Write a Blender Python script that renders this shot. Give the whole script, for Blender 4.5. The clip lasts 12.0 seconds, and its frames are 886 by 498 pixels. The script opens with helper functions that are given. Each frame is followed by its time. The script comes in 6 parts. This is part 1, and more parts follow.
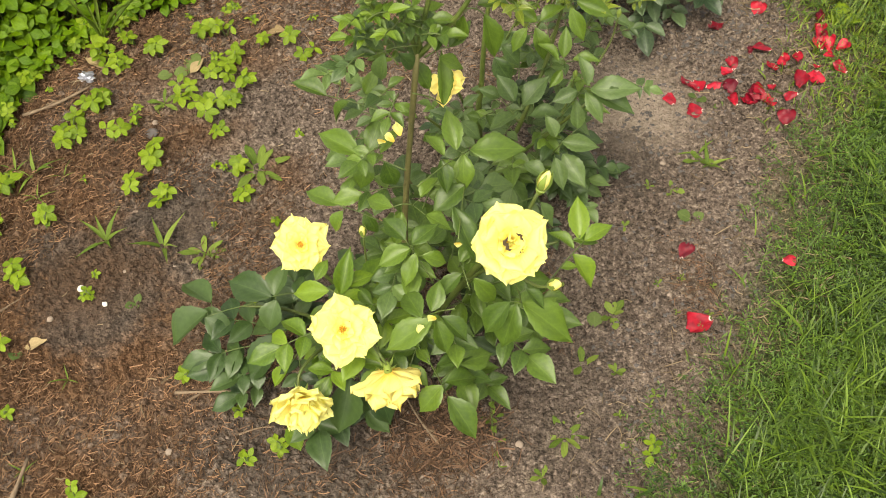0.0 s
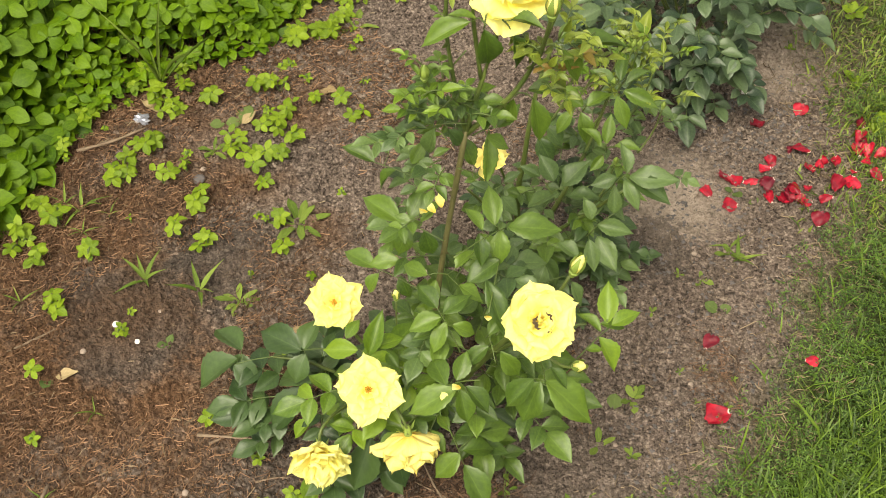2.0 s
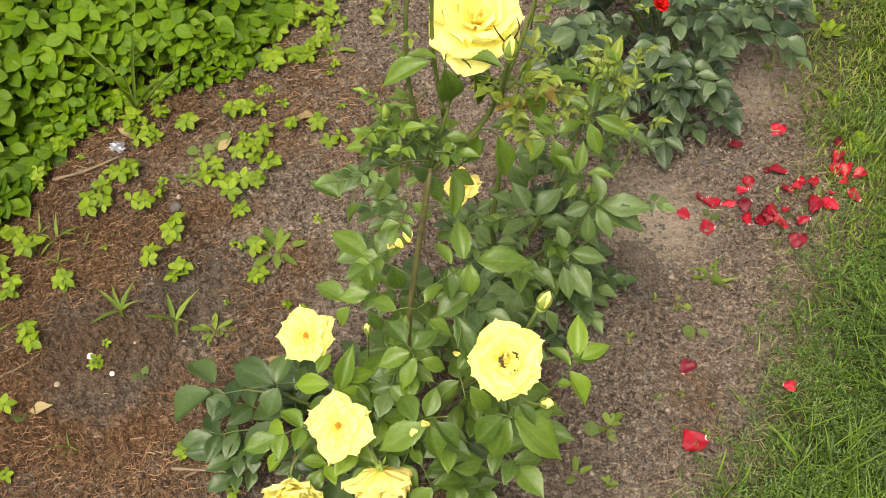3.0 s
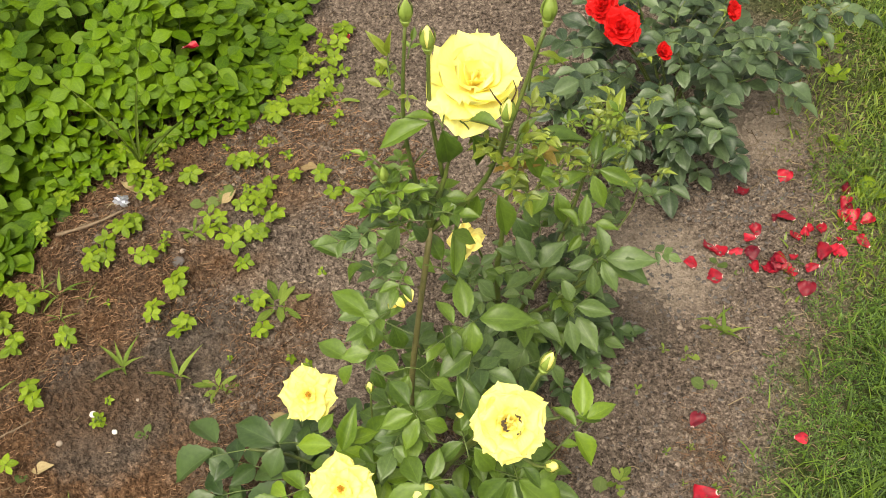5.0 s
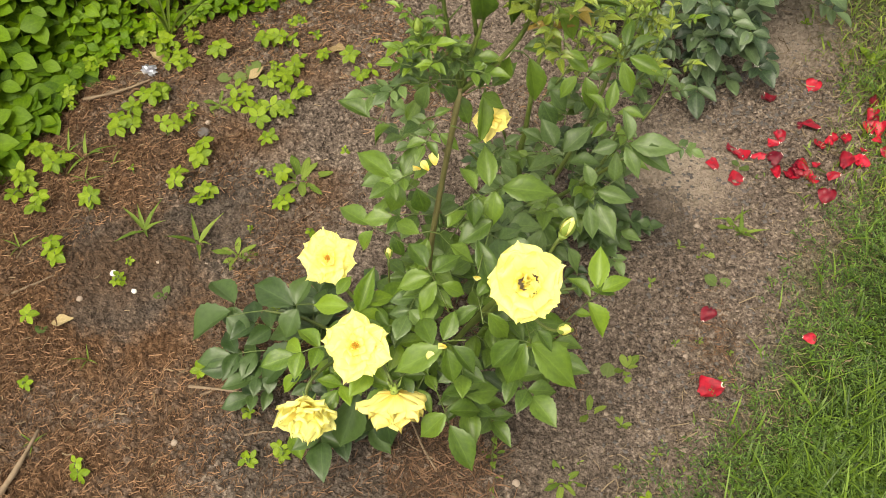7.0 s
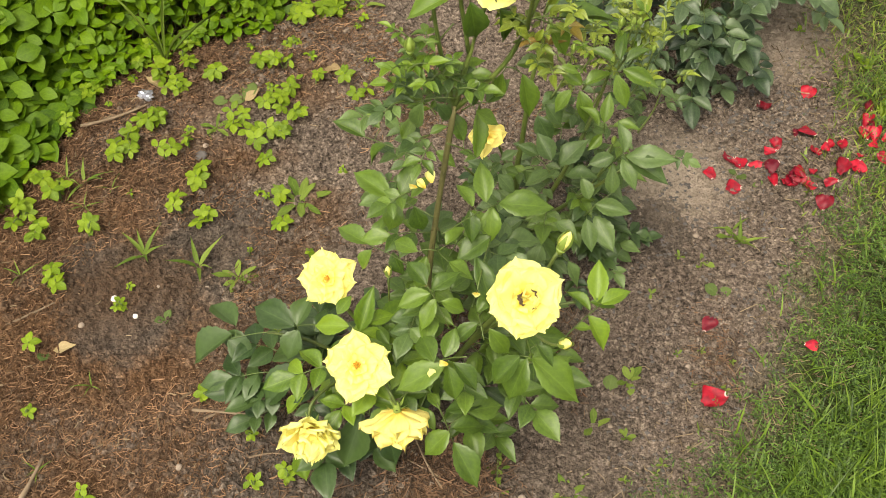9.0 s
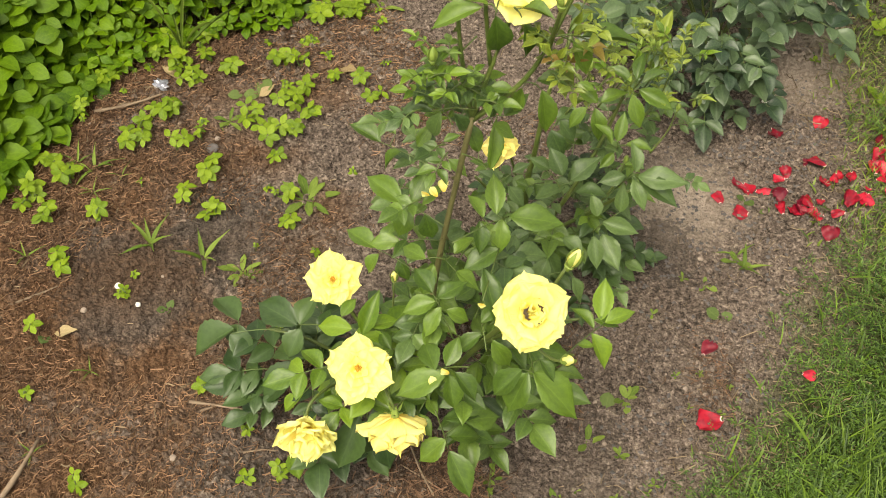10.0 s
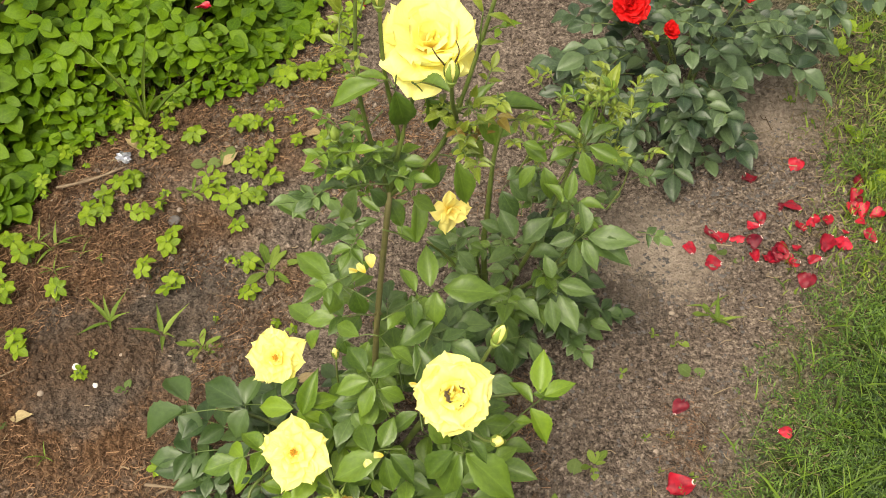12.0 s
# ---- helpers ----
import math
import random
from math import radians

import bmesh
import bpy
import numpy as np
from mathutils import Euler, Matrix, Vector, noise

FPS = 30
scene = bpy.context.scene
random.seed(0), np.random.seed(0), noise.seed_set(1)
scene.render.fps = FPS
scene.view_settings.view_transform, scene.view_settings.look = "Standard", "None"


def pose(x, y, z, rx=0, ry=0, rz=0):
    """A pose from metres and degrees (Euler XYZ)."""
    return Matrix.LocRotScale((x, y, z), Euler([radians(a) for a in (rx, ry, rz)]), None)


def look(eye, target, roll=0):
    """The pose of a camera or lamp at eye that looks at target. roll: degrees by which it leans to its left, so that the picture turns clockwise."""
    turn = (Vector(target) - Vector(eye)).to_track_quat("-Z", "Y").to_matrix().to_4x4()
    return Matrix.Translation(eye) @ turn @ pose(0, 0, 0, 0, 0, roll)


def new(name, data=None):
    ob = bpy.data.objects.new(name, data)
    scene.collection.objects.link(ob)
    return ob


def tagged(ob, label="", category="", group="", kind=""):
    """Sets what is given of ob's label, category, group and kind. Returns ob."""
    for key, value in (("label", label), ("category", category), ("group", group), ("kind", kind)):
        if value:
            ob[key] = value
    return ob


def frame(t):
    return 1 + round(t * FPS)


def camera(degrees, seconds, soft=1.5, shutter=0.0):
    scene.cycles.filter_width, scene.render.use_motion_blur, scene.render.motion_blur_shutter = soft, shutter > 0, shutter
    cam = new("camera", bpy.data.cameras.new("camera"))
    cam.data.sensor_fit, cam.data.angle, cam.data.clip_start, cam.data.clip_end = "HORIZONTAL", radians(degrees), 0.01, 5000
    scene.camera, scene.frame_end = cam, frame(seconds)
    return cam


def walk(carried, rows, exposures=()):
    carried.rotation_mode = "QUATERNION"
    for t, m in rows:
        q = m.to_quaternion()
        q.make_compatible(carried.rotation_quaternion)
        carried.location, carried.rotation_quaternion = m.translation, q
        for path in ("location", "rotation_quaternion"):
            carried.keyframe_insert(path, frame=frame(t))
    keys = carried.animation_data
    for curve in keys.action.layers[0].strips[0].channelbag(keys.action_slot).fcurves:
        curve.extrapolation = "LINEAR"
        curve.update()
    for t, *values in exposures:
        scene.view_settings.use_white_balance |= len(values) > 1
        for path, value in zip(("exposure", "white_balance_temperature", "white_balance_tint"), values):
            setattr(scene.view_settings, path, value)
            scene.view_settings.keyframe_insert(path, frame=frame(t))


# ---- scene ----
cam = camera(42.0, 12.0, 0.95)
PATH = [
    (0, (-0.115, 0.233, 1.589), (-0.032, 1.431, -0.011), -4.0),
    (0.5, (-0.114, 0.233, 1.598), (-0.062, 1.477, 0.033), -3.6),
    (1, (-0.107, 0.23, 1.615), (-0.067, 1.509, 0.078), -2.8),
    (1.5, (-0.118, 0.221, 1.622), (-0.078, 1.519, 0.101), -2.1),
    (2, (-0.124, 0.219, 1.628), (-0.079, 1.503, 0.095), -0.3),
    (2.5, (-0.114, 0.22, 1.636), (-0.065, 1.531, 0.126), 0.1),
    (2.7, (-0.102, 0.231, 1.645), (-0.053, 1.524, 0.119), -0.2),
    (4.3, (-0.065, 0.288, 1.64), (-0.022, 1.6, 0.131), -2.7),
    (4.5, (-0.069, 0.29, 1.644), (-0.04, 1.614, 0.144), -2.9),
    (5, (-0.072, 0.282, 1.65), (-0.037, 1.623, 0.167), -2.0),
    (5.5, (-0.079, 0.265, 1.647), (-0.059, 1.599, 0.157), -1.5),
    (6, (-0.08, 0.242, 1.632), (-0.06, 1.545, 0.115), -0.1),
    (6.5, (-0.083, 0.224, 1.613), (-0.082, 1.486, 0.062), -0.2),
    (7, (-0.086, 0.212, 1.61), (-0.078, 1.458, 0.046), 0.7),
    (7.2, (-0.086, 0.213, 1.612), (-0.083, 1.46, 0.048), 0.8),
    (8.8, (-0.074, 0.215, 1.615), (-0.051, 1.468, 0.056), -0.9),
    (9, (-0.081, 0.213, 1.614), (-0.077, 1.479, 0.066), -1.0),
    (9.5, (-0.074, 0.206, 1.618), (-0.035, 1.476, 0.075), 1.8),
    (10, (-0.095, 0.214, 1.623), (-0.087, 1.485, 0.079), 2.7),
    (10.5, (-0.093, 0.212, 1.629), (-0.078, 1.5, 0.099), 1.8),
    (11, (-0.089, 0.211, 1.633), (-0.068, 1.505, 0.108), 1.8),
    (11.5, (-0.065, 0.217, 1.623), (-0.063, 1.49, 0.081), 0.8),
    (11.8, (-0.006, 0.250, 1.625), (-0.019, 1.529, 0.087), -0.6),
    (12, (0.041, 0.284, 1.617), (-0.02, 1.603, 0.115), -2.1),
]
walk(cam, [(t, look(eye, target, roll)) for t, eye, target, roll in PATH], [(0, 1.43, 7650, 6)])

# ---- light ----
world = bpy.data.worlds.new("sky")
scene.world = world
world.use_nodes = True
wn = world.node_tree.nodes
sky = wn.new("ShaderNodeTexSky")
sky.sky_type, sky.sun_disc = "NISHITA", False
SUN_ELEVATION, SUN_AZIMUTH = 60.0, 205.0  # degrees; azimuth clockwise from +y
sky.sun_elevation, sky.sun_rotation = radians(SUN_ELEVATION), radians(SUN_AZIMUTH)
sky.air_density, sky.dust_density, sky.ozone_density = 1.0, 4.0, 1.0
sky_grey = wn.new("ShaderNodeHueSaturation")
sky_grey.inputs["Saturation"].default_value = 0.12
world.node_tree.links.new(sky.outputs[0], sky_grey.inputs["Color"])
world.node_tree.links.new(sky_grey.outputs[0], wn["Background"].inputs["Color"])
wn["Background"].inputs["Strength"].default_value = 0.112
sun_data = bpy.data.lights.new("sun", "SUN")
sun_data.energy, sun_data.angle, sun_data.color = 1.25, radians(28), (1.0, 0.95, 0.86)
sun = new("sun", sun_data)
az, el = radians(SUN_AZIMUTH), radians(SUN_ELEVATION)
sun.matrix_world = look((math.sin(az) * math.cos(el) * 9, math.cos(az) * math.cos(el) * 9, math.sin(el) * 9), (0, 0, 0))


# ---- materials ----
def material(name):
    m = bpy.data.materials.new(name)
    m.use_nodes = True
    return m, m.node_tree.nodes, m.node_tree.links, m.node_tree.nodes["Principled BSDF"]


def node(nodes, kind, **values):
    n = nodes.new("ShaderNode" + kind)
    for key, value in values.items():
        n.inputs[key].default_value = value
    return n


def noise_of(nodes, links, vector, scale, detail=4.0, rough=0.6):
    n = node(nodes, "TexNoise", Scale=scale, Detail=detail, Roughness=rough)
    links.new(vector, n.inputs["Vector"])
    return n.outputs["Fac"]


def ramp(nodes, links, fac, stops):
    r = nodes.new("ShaderNodeValToRGB")
    e = r.color_ramp.elements
    e[0].position, e[0].color = stops[0][0], (*stops[0][1], 1)
    e[1].position, e[1].color = stops[-1][0], (*stops[-1][1], 1)
    for at, colour in stops[1:-1]:
        e.new(at).color = (*colour, 1)
    links.new(fac, r.inputs[0])
    return r.outputs[0]


def mix(nodes, links, fac, a, b, kind="MIX"):
    m = nodes.new("ShaderNodeMix")
    m.data_type, m.blend_type = "RGBA", kind
    for socket, value in ((m.inputs[0], fac), (m.inputs[6], a), (m.inputs[7], b)):
        if isinstance(value, bpy.types.NodeSocket):
            links.new(value, socket)
        elif isinstance(value, tuple):
            socket.default_value = (*value, 1)
        else:
            socket.default_value = value
    return m.outputs[2]


def calc(nodes, links, kind, a, b=0.0, c=0.0):
    m = nodes.new("ShaderNodeMath")
    m.operation = kind
    for socket, value in zip(m.inputs, (a, b, c)):
        if isinstance(value, bpy.types.NodeSocket):
            links.new(value, socket)
        else:
            socket.default_value = value
    return m.outputs[0]


def bump(nodes, links, bsdf, height, strength, distance):
    b = node(nodes, "Bump", Strength=strength, Distance=distance)
    links.new(height, b.inputs["Height"])
    links.new(b.outputs[0], bsdf.inputs["Normal"])


def lucent(m, colour, share):
    """Lets light through a thin sheet."""
    nodes, links = m.node_tree.nodes, m.node_tree.links
    t = nodes.new("ShaderNodeBsdfTranslucent")
    if isinstance(colour, tuple):
        t.inputs[0].default_value = (*colour, 1)
    else:
        links.new(colour, t.inputs[0])
    s = nodes.new("ShaderNodeMixShader")
    s.inputs[0].default_value = share
    links.new(nodes["Principled BSDF"].outputs[0], s.inputs[1])
    links.new(t.outputs[0], s.inputs[2])
    links.new(s.outputs[0], nodes["Material Output"].inputs[0])


def leaf_material(name, dark, light, rough=0.42, spread=0.5, islands=False, vein=0.16, through_share=0.24, gloss=0.5):
    """A leaf: side veins in the blade's own coordinates (length 1 along y), mottling, and a tone of its own for each leaf."""
    m, n, l, b = material(name)
    co = n.new("ShaderNodeTexCoord")
    split = n.new("ShaderNodeSeparateXYZ")
    l.new(co.outputs["UV"], split.inputs[0])
    side = calc(n, l, "ABSOLUTE", calc(n, l, "SUBTRACT", split.outputs[0], 0.5))
    run = calc(n, l, "SUBTRACT", split.outputs[1], calc(n, l, "MULTIPLY", side, 0.55))
    wave = calc(n, l, "SINE", calc(n, l, "MULTIPLY", run, 48.0))
    veins = calc(n, l, "MULTIPLY", calc(n, l, "POWER", calc(n, l, "MAXIMUM", wave, 0.0), 4.0), 0.30)
    mid = calc(n, l, "LESS_THAN", side, 0.022)
    veins = calc(n, l, "MAXIMUM", veins, mid)
    own = n.new("ShaderNodeNewGeometry").outputs["Random Per Island"] if islands else n.new("ShaderNodeObjectInfo").outputs["Random"]
    mottle = noise_of(n, l, co.outputs["UV"], 7.0, 3.0)
    tone = calc(n, l, "MULTIPLY_ADD", calc(n, l, "SUBTRACT", own, 0.5), spread * 2, mottle)
    colour = ramp(n, l, tone, [(0.0, dark), (0.5, tuple((a + c) / 2 for a, c in zip(dark, light))), (1.0, light)])
    pale = tuple(min(1, c * 1.5 + 0.02) for c in light)
    colour = mix(n, l, calc(n, l, "MULTIPLY", veins, vein), colour, pale)
    l.new(colour, b.inputs["Base Color"])
    b.inputs["Roughness"].default_value = rough
    b.inputs["Specular IOR Level"].default_value = gloss
    bump(n, l, b, calc(n, l, "SUBTRACT", mottle, calc(n, l, "MULTIPLY", veins, 0.5)), 0.10, 0.002)
    lucent(m, colour, through_share)
    return m


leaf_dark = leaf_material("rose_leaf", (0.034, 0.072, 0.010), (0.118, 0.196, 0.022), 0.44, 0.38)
# darker, bluer green for leaves low in the yellow rose bushes
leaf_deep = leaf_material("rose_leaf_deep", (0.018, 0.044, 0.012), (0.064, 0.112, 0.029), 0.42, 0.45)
leaf_dusk = leaf_material("rose_leaf_dusky", (0.036, 0.072, 0.019), (0.122, 0.192, 0.052), 0.44, 0.42)
leaf_mid = leaf_material("rose_leaf_light", (0.056, 0.114, 0.008), (0.158, 0.252, 0.019), 0.46, 0.4)
young_leaf = leaf_material("rose_leaf_young", (0.090, 0.130, 0.014), (0.210, 0.265, 0.034), 0.40, 0.5)
bronze_leaf = leaf_material("rose_leaf_bronze", (0.140, 0.080, 0.018), (0.255, 0.195, 0.042), 0.40, 0.5)
leaf_blue = leaf_material("rose_leaf_bluish", (0.014, 0.035, 0.015), (0.094, 0.146, 0.061), 0.46, 0.62, gloss=0.6)
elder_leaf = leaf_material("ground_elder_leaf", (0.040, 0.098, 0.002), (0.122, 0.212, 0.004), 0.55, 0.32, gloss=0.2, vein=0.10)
# darker copy for the remaining leaves: the patch's inner shade in their colour
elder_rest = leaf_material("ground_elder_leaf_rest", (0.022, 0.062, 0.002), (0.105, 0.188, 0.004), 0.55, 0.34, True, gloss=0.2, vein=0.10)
weed_leaf = leaf_material("weed_leaf", (0.080, 0.140, 0.006), (0.186, 0.268, 0.015), 0.55, 0.4, gloss=0.25)
rosette_leaf = leaf_material("rosette_leaf", (0.065, 0.110, 0.014), (0.165, 0.225, 0.040), 0.6, 0.5, gloss=0.2)
dull_leaf = leaf_material("dull_leaf", (0.060, 0.095, 0.026), (0.120, 0.165, 0.046), 0.6, 0.4, gloss=0.2)
dry_leaf = leaf_material("dry_leaf", (0.150, 0.095, 0.040), (0.310, 0.240, 0.125), 0.8, 0.4, False, 0.3, 0.1)


def blade_material(name, dark, light, rough=0.5, half=0.5):
    m, n, l, b = material(name)
    own = n.new("ShaderNodeNewGeometry").outputs["Random Per Island"]
    patch = noise_of(n, l, n.new("ShaderNodeTexCoord").outputs["Object"], 3.0, 3.0)
    tone = calc(n, l, "MULTIPLY_ADD", calc(n, l, "SUBTRACT", own, 0.5), 0.9, patch)
    colour = ramp(n, l, tone, [(0.1, dark), (0.5, tuple(a + (c - a) * half for a, c in zip(dark, light))), (0.9, light)])
    l.new(colour, b.inputs["Base Color"])
    b.inputs["Roughness"].default_value = rough
    lucent(m, colour, 0.25)
    return m


grass_blade = blade_material("grass_blade", (0.014, 0.040, 0.003), (0.128, 0.212, 0.018))
thin_blade = blade_material("thin_grass_blade", (0.048, 0.092, 0.008), (0.190, 0.262, 0.030))
herb_blade = blade_material("lawn_herb", (0.012, 0.040, 0.003), (0.106, 0.198, 0.020))
bark_fibre = blade_material("bark_fibre", (0.045, 0.026, 0.016), (0.215, 0.125, 0.076), 0.9, 0.35)
straw = blade_material("straw", (0.080, 0.055, 0.032), (0.270, 0.205, 0.130), 0.85)
needle = blade_material("dry_needle", (0.052, 0.027, 0.014), (0.320, 0.188, 0.108), 0.85, 0.34)


def petal_material(name, base, tip, vein, share, rough, blend=0.45):
    m, n, l, b = material(name)
    co = n.new("ShaderNodeTexCoord")
    split = n.new("ShaderNodeSeparateXYZ")
    l.new(co.outputs["UV"], split.inputs[0])
    streak = node(n, "TexNoise", Scale=9.0, Detail=3.0)
    stretch = node(n, "Mapping", Scale=(3.0, 0.5, 1.0))
    l.new(co.outputs["UV"], stretch.inputs[0])
    l.new(stretch.outputs[0], streak.inputs["Vector"])
    own = n.new("ShaderNodeObjectInfo").outputs["Random"]
    along = calc(n, l, "MULTIPLY_ADD", calc(n, l, "SUBTRACT", own, 0.5), 0.35, split.outputs[1])
    colour = ramp(n, l, along, [(0.0, base), (blend, tip), (1.0, tip)])
    colour = mix(n, l, calc(n, l, "MULTIPLY", streak.outputs["Fac"], 0.35), colour, vein)
    l.new(colour, b.inputs["Base Color"])
    b.inputs["Roughness"].default_value = rough
    b.inputs["Specular IOR Level"].default_value = 0.3
    bump(n, l, b, streak.outputs["Fac"], 0.35, 0.004)
    lucent(m, colour, share)
    return m


yellow_petal = petal_material("yellow_petal", (0.90, 0.62, 0.03), (0.95, 0.90, 0.32), (0.96, 0.93, 0.48), 0.38, 0.6, 0.6)
faded_petal = petal_material("faded_yellow_petal", (0.80, 0.56, 0.08), (0.93, 0.84, 0.30), (0.80, 0.60, 0.16), 0.3, 0.6)
red_petal = petal_material("red_petal", (0.36, 0.002, 0.004), (0.60, 0.004, 0.006), (0.48, 0.003, 0.005), 0.22, 0.6)

# fallen petals: crimson, each of its own depth, white at the claw, bruised dark in places
fallen_red, n, l, b = material("fallen_red_petal")
co = n.new("ShaderNodeTexCoord")
split = n.new("ShaderNodeSeparateXYZ")
l.new(co.outputs["UV"], split.inputs[0])
own = n.new("ShaderNodeObjectInfo").outputs["Random"]
crimson = ramp(n, l, own, [(0.0, (0.110, 0.002, 0.012)), (0.25, (0.250, 0.003, 0.016)), (0.60, (0.350, 0.004, 0.020)), (1.0, (0.480, 0.012, 0.036))])
bruise = noise_of(n, l, co.outputs["Object"], 3.2, 3.0, 0.6)
bruised = n.new("ShaderNodeMapRange")
bruised.inputs[1].default_value, bruised.inputs[2].default_value = 0.46, 0.68
l.new(bruise, bruised.inputs[0])
crimson = mix(n, l, calc(n, l, "MULTIPLY", bruised.outputs[0], 0.55), crimson, (0.055, 0.003, 0.012))
claw = n.new("ShaderNodeMapRange")
claw.inputs[1].default_value, claw.inputs[2].default_value = 0.06, 0.02
l.new(split.outputs[1], claw.inputs[0])
crimson = mix(n, l, claw.outputs[0], crimson, (0.72, 0.55, 0.50))
l.new(crimson, b.inputs["Base Color"])
b.inputs["Roughness"].default_value = 0.45
b.inputs["Specular IOR Level"].default_value = 0.4
bump(n, l, b, bruise, 0.3, 0.003)
lucent(fallen_red, crimson, 0.10)


def plain_material(name, dark, light, rough, scale, height=0.5, metal=0.0):
    m, n, l, b = material(name)
    at = n.new("ShaderNodeTexCoord").outputs["Object"]
    f = noise_of(n, l, at, scale)
    coarse = noise_of(n, l, at, scale * 0.15, 2.0)
    l.new(ramp(n, l, calc(n, l, "MULTIPLY_ADD", coarse, 0.5, calc(n, l, "MULTIPLY", f, 0.5)), [(0.3, dark), (0.7, light)]), b.inputs["Base Color"])
    b.inputs["Roughness"].default_value, b.inputs["Metallic"].default_value = rough, metal
    bump(n, l, b, f, height, 0.002)
    return m


green_stem = plain_material("green_stem", (0.045, 0.074, 0.015), (0.112, 0.142, 0.030), 0.5, 60)
old_cane = plain_material("old_cane", (0.058, 0.058, 0.018), (0.140, 0.122, 0.042), 0.7, 80)
leaf_stalk = plain_material("leaf_stalk", (0.045, 0.078, 0.014), (0.098, 0.135, 0.028), 0.5, 90)
sepal_green = plain_material("sepal_green", (0.115, 0.180, 0.026), (0.230, 0.300, 0.060), 0.5, 90)
pebble_stone = plain_material("pebble_stone", (0.17, 0.13, 0.10), (0.36, 0.29, 0.24), 0.8, 60)
white_stone = plain_material("white_stone", (0.52, 0.50, 0.46), (0.78, 0.76, 0.72), 0.7, 60)
dark_stone = plain_material("dark_stone", (0.050, 0.045, 0.045), (0.120, 0.105, 0.10), 0.8, 60)
foil = plain_material("crumpled_foil", (0.25, 0.26, 0.32), (0.60, 0.61, 0.68), 0.32, 90, 0.3, 0.8)
stick_wood = plain_material("dead_stick", (0.100, 0.066, 0.042), (0.250, 0.185, 0.125), 0.85, 90)
dark_brown = plain_material("shade_brown", (0.022, 0.013, 0.005), (0.065, 0.036, 0.010), 0.8, 200)
stamen_orange = plain_material("stamen_orange", (0.46, 0.20, 0.01), (0.70, 0.36, 0.03), 0.7, 200)

# bare soil: grey-brown crumbs, rusty needle litter to the west, a dry pale patch beside the roses, greener and darker
# under the lawn
soil, n, l, b = material("garden_soil")
at = n.new("ShaderNodeTexCoord").outputs["Object"]
xyz = n.new("ShaderNodeSeparateXYZ")
l.new(at, xyz.inputs[0])
grain = noise_of(n, l, at, 165.0, 4.0, 0.68)
crumb = noise_of(n, l, at, 82.0, 4.0, 0.65)
patch = noise_of(n, l, at, 5.0, 4.0, 0.55)
shift = node(n, "TexNoise", Scale=60.0, Detail=2.0)
l.new(at, shift.inputs["Vector"])
warped = n.new("ShaderNodeVectorMath")
warped.operation = "MULTIPLY_ADD"
warped.inputs[1].default_value = (0.005, 0.005, 0.005)
l.new(shift.outputs["Color"], warped.inputs[0])
l.new(at, warped.inputs[2])
cells = node(n, "TexVoronoi", Scale=230.0)
l.new(warped.outputs[0], cells.inputs["Vector"])
cell_tone = n.new("ShaderNodeSeparateColor")
l.new(cells.outputs["Color"], cell_tone.inputs[0])
tone = calc(n, l, "ADD", calc(n, l, "MULTIPLY", grain, 0.42), calc(n, l, "ADD", calc(n, l, "MULTIPLY", crumb, 0.36), calc(n, l, "MULTIPLY", patch, 0.12)))
tone = calc(n, l, "MULTIPLY_ADD", cell_tone.outputs[0], 0.10, tone)
earth = ramp(n, l, tone, [(0.385, (0.026, 0.020, 0.016)), (0.465, (0.101, 0.077, 0.064)), (0.535, (0.164, 0.128, 0.106)), (0.62, (0.305, 0.246, 0.203))])
rust = ramp(n, l, tone, [(0.38, (0.036, 0.018, 0.009)), (0.47, (0.082, 0.045, 0.025)), (0.54, (0.118, 0.066, 0.037)), (0.64, (0.200, 0.118, 0.070))])
west = calc(n, l, "MULTIPLY_ADD", xyz.outputs[0], -2.4, calc(n, l, "MULTIPLY_ADD", calc(n, l, "SUBTRACT", patch, 0.5), 5.0, -0.80))
west_mask = n.new("ShaderNodeMapRange")
l.new(west, west_mask.inputs[0])
colour = mix(n, l, west_mask.outputs[0], earth, rust)
off = n.new("ShaderNodeVectorMath")
off.operation = "DISTANCE"
off.inputs[1].default_value = (0.37, 1.70, 0.0)
l.new(at, off.inputs[0])
dry = n.new("ShaderNodeMapRange")
dry.inputs[1].default_value, dry.inputs[2].default_value = 0.15, 0.04
off_2 = n.new("ShaderNodeVectorMath")
off_2.operation = "DISTANCE"
off_2.inputs[1].default_value = (0.64, 2.10, 0.0)
l.new(at, off_2.inputs[0])
nearest = calc(n, l, "MINIMUM", off.outputs["Value"], calc(n, l, "SUBTRACT", off_2.outputs["Value"], 0.02))
l.new(calc(n, l, "MULTIPLY_ADD", calc(n, l, "SUBTRACT", patch, 0.5), 0.14, nearest), dry.inputs[0])
colour = mix(n, l, calc(n, l, "MULTIPLY", dry.outputs[0], 0.9), colour, mix(n, l, grain, (0.19, 0.152, 0.122), (0.42, 0.345, 0.285)))
b.inputs["Roughness"].default_value = 0.95
b.inputs["Specular IOR Level"].default_value = 0.15
far_at = n.new("ShaderNodeVectorMath")
far_at.operation = "DISTANCE"
far_at.inputs[1].default_value = (-0.45, 1.8, 0.0)
l.new(at, far_at.inputs[0])
far = n.new("ShaderNodeMapRange")
far.inputs[1].default_value, far.inputs[2].default_value = 1.16, 1.55
